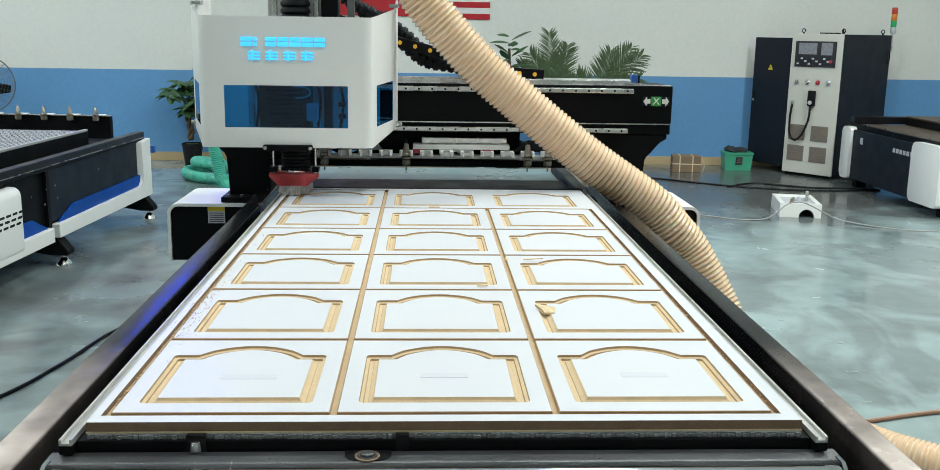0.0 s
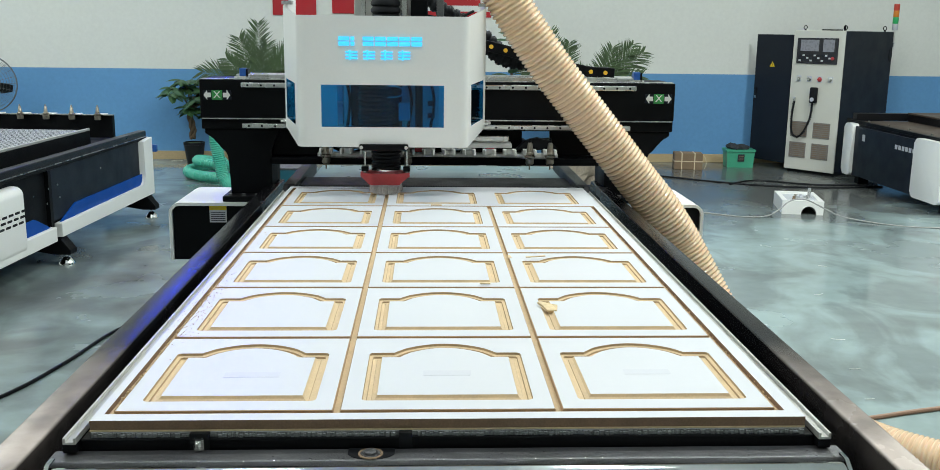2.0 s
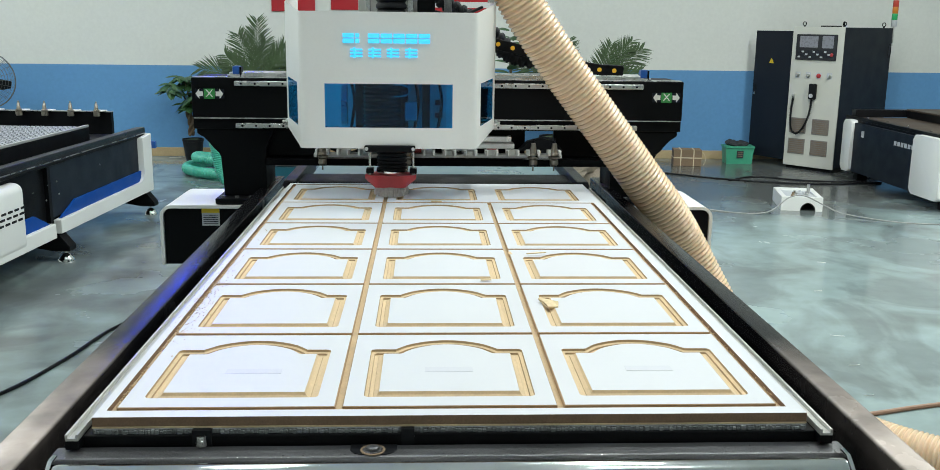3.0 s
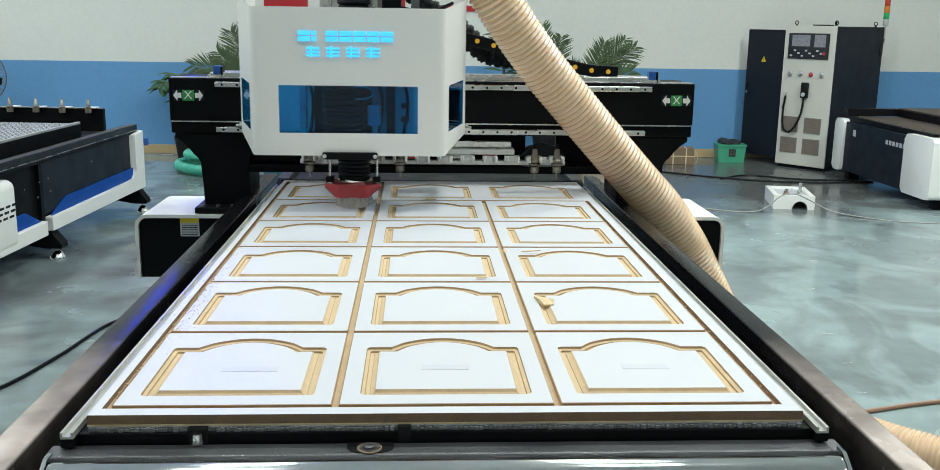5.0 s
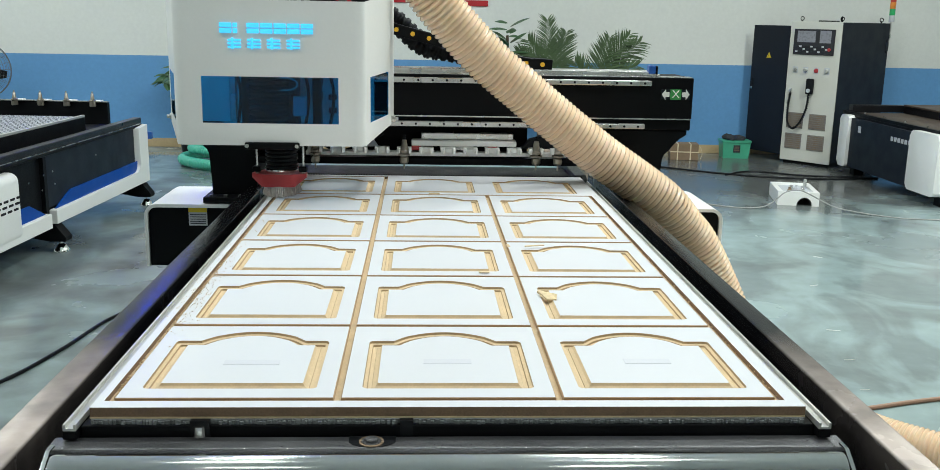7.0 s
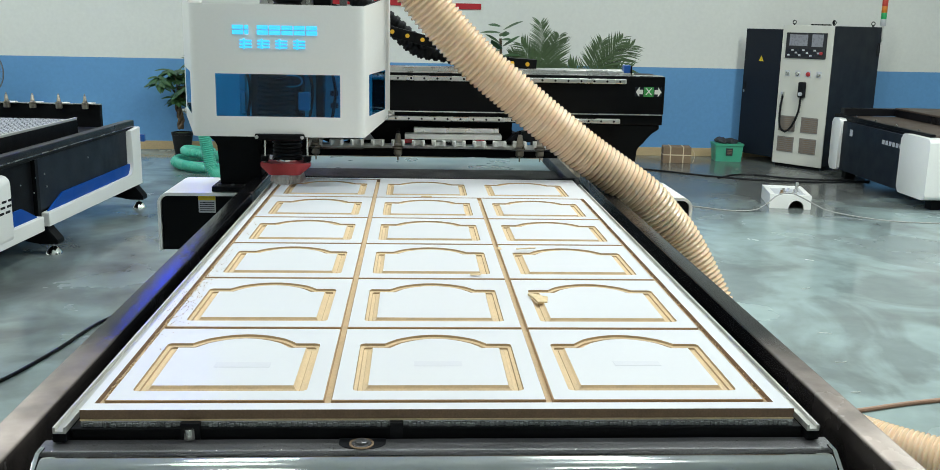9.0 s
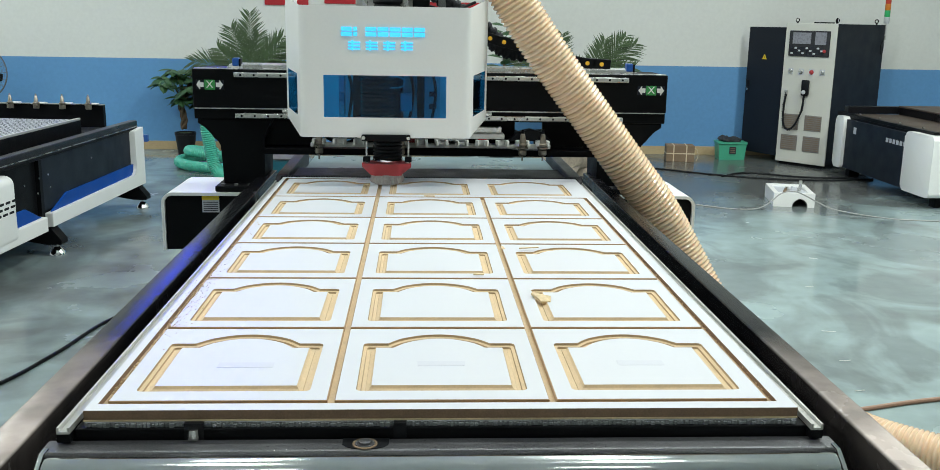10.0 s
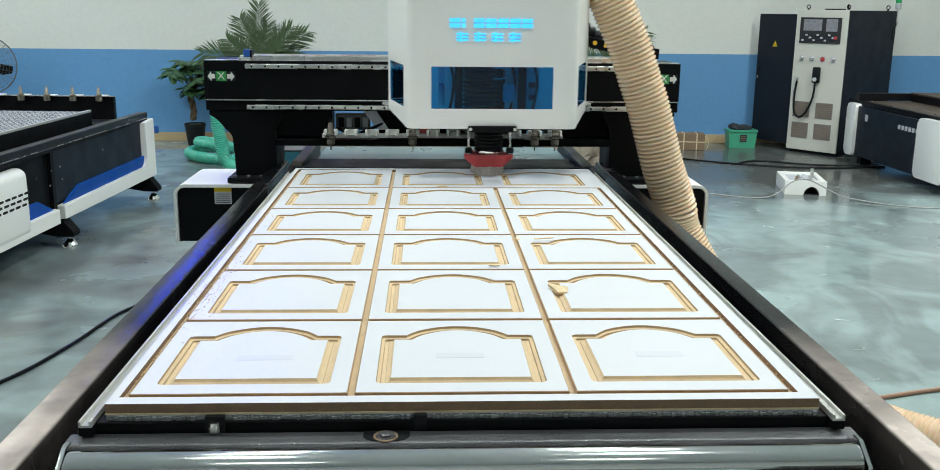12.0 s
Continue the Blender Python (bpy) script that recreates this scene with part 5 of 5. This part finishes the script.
def pot(parent, r=.17, h=.36):
    part("pot", lathe([(r * .72, 0), (r * .75, .01), (r * .96, h - .04), (r, h - .038), (r, h), (r * .92, h), (r * .90, h - .03), (0, h - .03)], 24), POT, parent, "black plastic pot", smooth=True)
    part("soil", lathe([(r * .9, h - .03), (r * .6, h - .01), (0, h)], 16), SOIL, parent)


def palm(x, y, height, seed, leans):
    """A palm with one arching frond for each lean, in degrees from upright, with its length."""
    p = thing("potted_palm", "green feather palm in a black pot by the wall", "palm", "palms along the wall", pose(x, y, 0))
    pot(p)
    rnd = random.Random(seed)
    part("trunk", tube(catmull([(0, 0, .32), (.01, 0, .5), (.0, .01, height * .50)]), .024, 8), BARK, p)
    for lean, length in leans:
        a, side_y = radians(lean), rnd.uniform(-.22, .10)
        start = Vector((0, 0, height * .48))
        d0 = Vector((math.sin(a * .55), side_y * .4, math.cos(a * .55)))
        d1 = Vector((math.sin(a * 1.25), side_y, math.cos(a * 1.25)))
        rib = catmull([start, start + d0 * length * .35, start + d0 * length * .6 + d1 * length * .08, start + d0 * length * .7 + d1 * length * .32], 18)
        bm = bmesh.new()
        n = len(rib)
        tube(rib, .006, 5, bm, radii=[.007 * (1 - .8 * j / n) for j in range(n)])
        for j in range(13, n):
            d = (rib[min(j + 1, n - 1)] - rib[j - 1]).normalized()
            side = d.cross(Vector((rnd.uniform(-.25, .25), -1, .25))).normalized()
            u = (j - 13) / (n - 13)
            ln = (.25 + rnd.uniform(-.03, .03)) * math.sin(math.pi * (.20 + .66 * u))
            for s in (-1, 1):
                tip = rib[j] + side * s * ln * (.80 - .25 * u) + d * ln * (.62 + .3 * u) + Vector((0, rnd.uniform(-.06, .03), rnd.uniform(-.03, .015)))
                blade_leaf(bm, rib[j], tip, .0068, .045 + rnd.uniform(0, .03), 3, Vector((0, -.8, .6)))
        part("frond", bm, LEAF, p)
    return p


def money_tree():
    p = thing("potted_money_tree", "braided money tree with lobed leaves in a black pot", "tree", m=Matrix.Translation((-2.66, 9.40, 0)) @ Matrix.Scale(.74, 4))
    pot(p, .16, .33)
    rnd = random.Random(12)
    for k in range(3):
        pts = []
        for j in range(12):
            z = .38 + .042 * j
            q = j * .75 + k * 2.094
            pts.append((.030 * math.cos(q) - .03 + .02 * math.sin(j * .5), .030 * math.sin(q), z))
        part("stem", tube(catmull(pts, 3), .024, 8), BARK, p, smooth=True)
    tips = []
    for k in range(16):
        q, z = rnd.uniform(0, 6.28), rnd.uniform(.80, 1.30)
        r = rnd.uniform(.12, .34) * (1.25 - .5 * (z - .8))
        tip = Vector((math.cos(q) * r - .03, math.sin(q) * r * .8, z))
        part("branch", tube(catmull([(-.02, 0, .80), tip.lerp(Vector((0, 0, 1.0)), .45), tip]), .008, 6), BARK, p)
        tips.append(tip)
    for tip in tips:
        bm = bmesh.new()
        for c in range(2):
            o = tip + Vector((rnd.uniform(-.06, .06), rnd.uniform(-.06, .06), rnd.uniform(-.05, .05)))
            for j in range(6):
                q = 2 * math.pi * j / 6 + rnd.random()
                ln = rnd.uniform(.18, .28)
                blade_leaf(bm, o, o + Vector((math.cos(q) * ln, math.sin(q) * ln, rnd.uniform(-.08, .05))), .056, .07, 4)
        part("leaf_spray", bm, LEAF_DARK, p)
    return p


def rubber_plant(x, y, top):
    """A pot plant with a few broad upright leaves."""
    p = thing("potted_rubber_plant", "dark broad-leaved rubber plant in a black pot", "plant", m=pose(x, y, 0))
    pot(p)
    part("stem", tube(catmull([(0, 0, .32), (.02, .01, .7), (-.01, 0, top - .15)]), .014, 8), BARK, p, smooth=True)
    rnd = random.Random(17)
    for k in range(15):
        q, z = 2.4 * k, top - .50 + .034 * k
        r = rnd.uniform(.16, .26)
        bm = bmesh.new()
        o = Vector((.02 * math.cos(q), .02 * math.sin(q), z))
        blade_leaf(bm, o, o + Vector((r * math.cos(q), r * .7 * math.sin(q), rnd.uniform(.02, .16))), .055, .05, 6)
        part("leaf", bm, LEAF_DARK, p, smooth=True)
    return p


def wall_flags():
    y = 9.745
    f = thing("red_banner", "red cloth banner hung on the white wall", "banner")
    part("cloth", box(-1.79, -1.30, y - .012, y - .002, 1.655, 2.25, .002), FLAG_RED, f)
    g = thing("striped_flag", "red and white striped flag hung on the wall", "flag")
    for k in range(7):
        z = 1.655 + .065 * k
        part("stripe", box(-.05, .69, y - .010, y - .003, z, z + .064), FLAG_RED if k % 2 == 0 else FLAG_WHITE, g)
    h = thing("red_banner", "long red cloth banner hung on the white wall", "banner")
    part("cloth", box(-1.12, -.2, y - .012, y - .002, 1.68, 2.25, .002), FLAG_RED, h)


# unseen panel, guessed from the blue reflection on the left side beam
def blue_glow_panel():
    g = thing("blue_glow_panel", "unseen blue glowing panel added high on the white wall", "sign")
    part("glow_panel_case", box(-3.05, -2.25, 9.67, 9.745, 3.45, 4.15, .01), SLATE_PAINT, g)
    part("glow_panel_face", box(-3.0, -2.3, 9.655, 9.6695, 3.5, 4.1, .004), BLUE_LIT, g, "glowing blue face added for the side beam's reflection")


def cabinet_teal():
    t = thing("teal_box", "dark teal sheet-metal box behind the machine", "box")
    part("box_body", box(-1.04, -.80, 4.6, 5.0, 0, .635, .01), TEAL, t)
    part("lid", box(-1.045, -.795, 4.595, 5.005, .6355, .645, .003), DARK_STEEL, t, "dark steel lid")


west_router()
east_router()
cabinet()
white_box()
carton()
crate()
sacks()
cables()
floor_curls()
green_hose()
fan()
palm(-1.84, 8.9, 1.40, 3, [(-74, .74), (-40, .60), (-18, .74), (2, .86), (12, .66), (38, .74), (52, .80), (68, .55), (-58, .5)])
palm(1.36, 8.9, 1.38, 5, [(-50, .66), (-32, .70), (-8, .84), (12, .72), (3, .6)])
palm(1.78, 8.9, 1.30, 9, [(16, .72), (34, .84), (48, .86), (-30, .50), (62, .66)])
money_tree()
rubber_plant(.86, 8.9, 1.50)
wall_flags()
blue_glow_panel()
cabinet_teal()


# ---- what moves ----
def motions():
    rows = [(t, pose(0, along(GANTRY_Y, t), 0)) for t in KEY_TIMES]
    walk(GANTRY, rows)
    walk(HEAD, [(t, pose(along(HEAD_X, t), along(GANTRY_Y, t), 0)) for t in KEY_TIMES])
    lines = [(t, spaced(hose_line(t), HOSE_N), spaced(chain_line(t), CHAIN_N), spaced(conduit_line(t, 0), 22) + spaced(conduit_line(t, .045), 22)) for t in KEY_TIMES]
    for k, ob in enumerate(RIBS):
        walk(ob, [(t, hose_pose(*h[k])) for t, h, _, _ in lines])
    for k, ob in enumerate(LINKS):
        walk(ob, [(t, Matrix.Translation(c[k][0]) @ Matrix.Rotation(-math.atan2(c[k][1].z, c[k][1].x), 4, "Y")) for t, _, c, _ in lines])
    for k, ob in enumerate(CONDUIT):
        walk(ob, [(t, hose_pose(*r[k])) for t, _, _, r in lines])


motions()
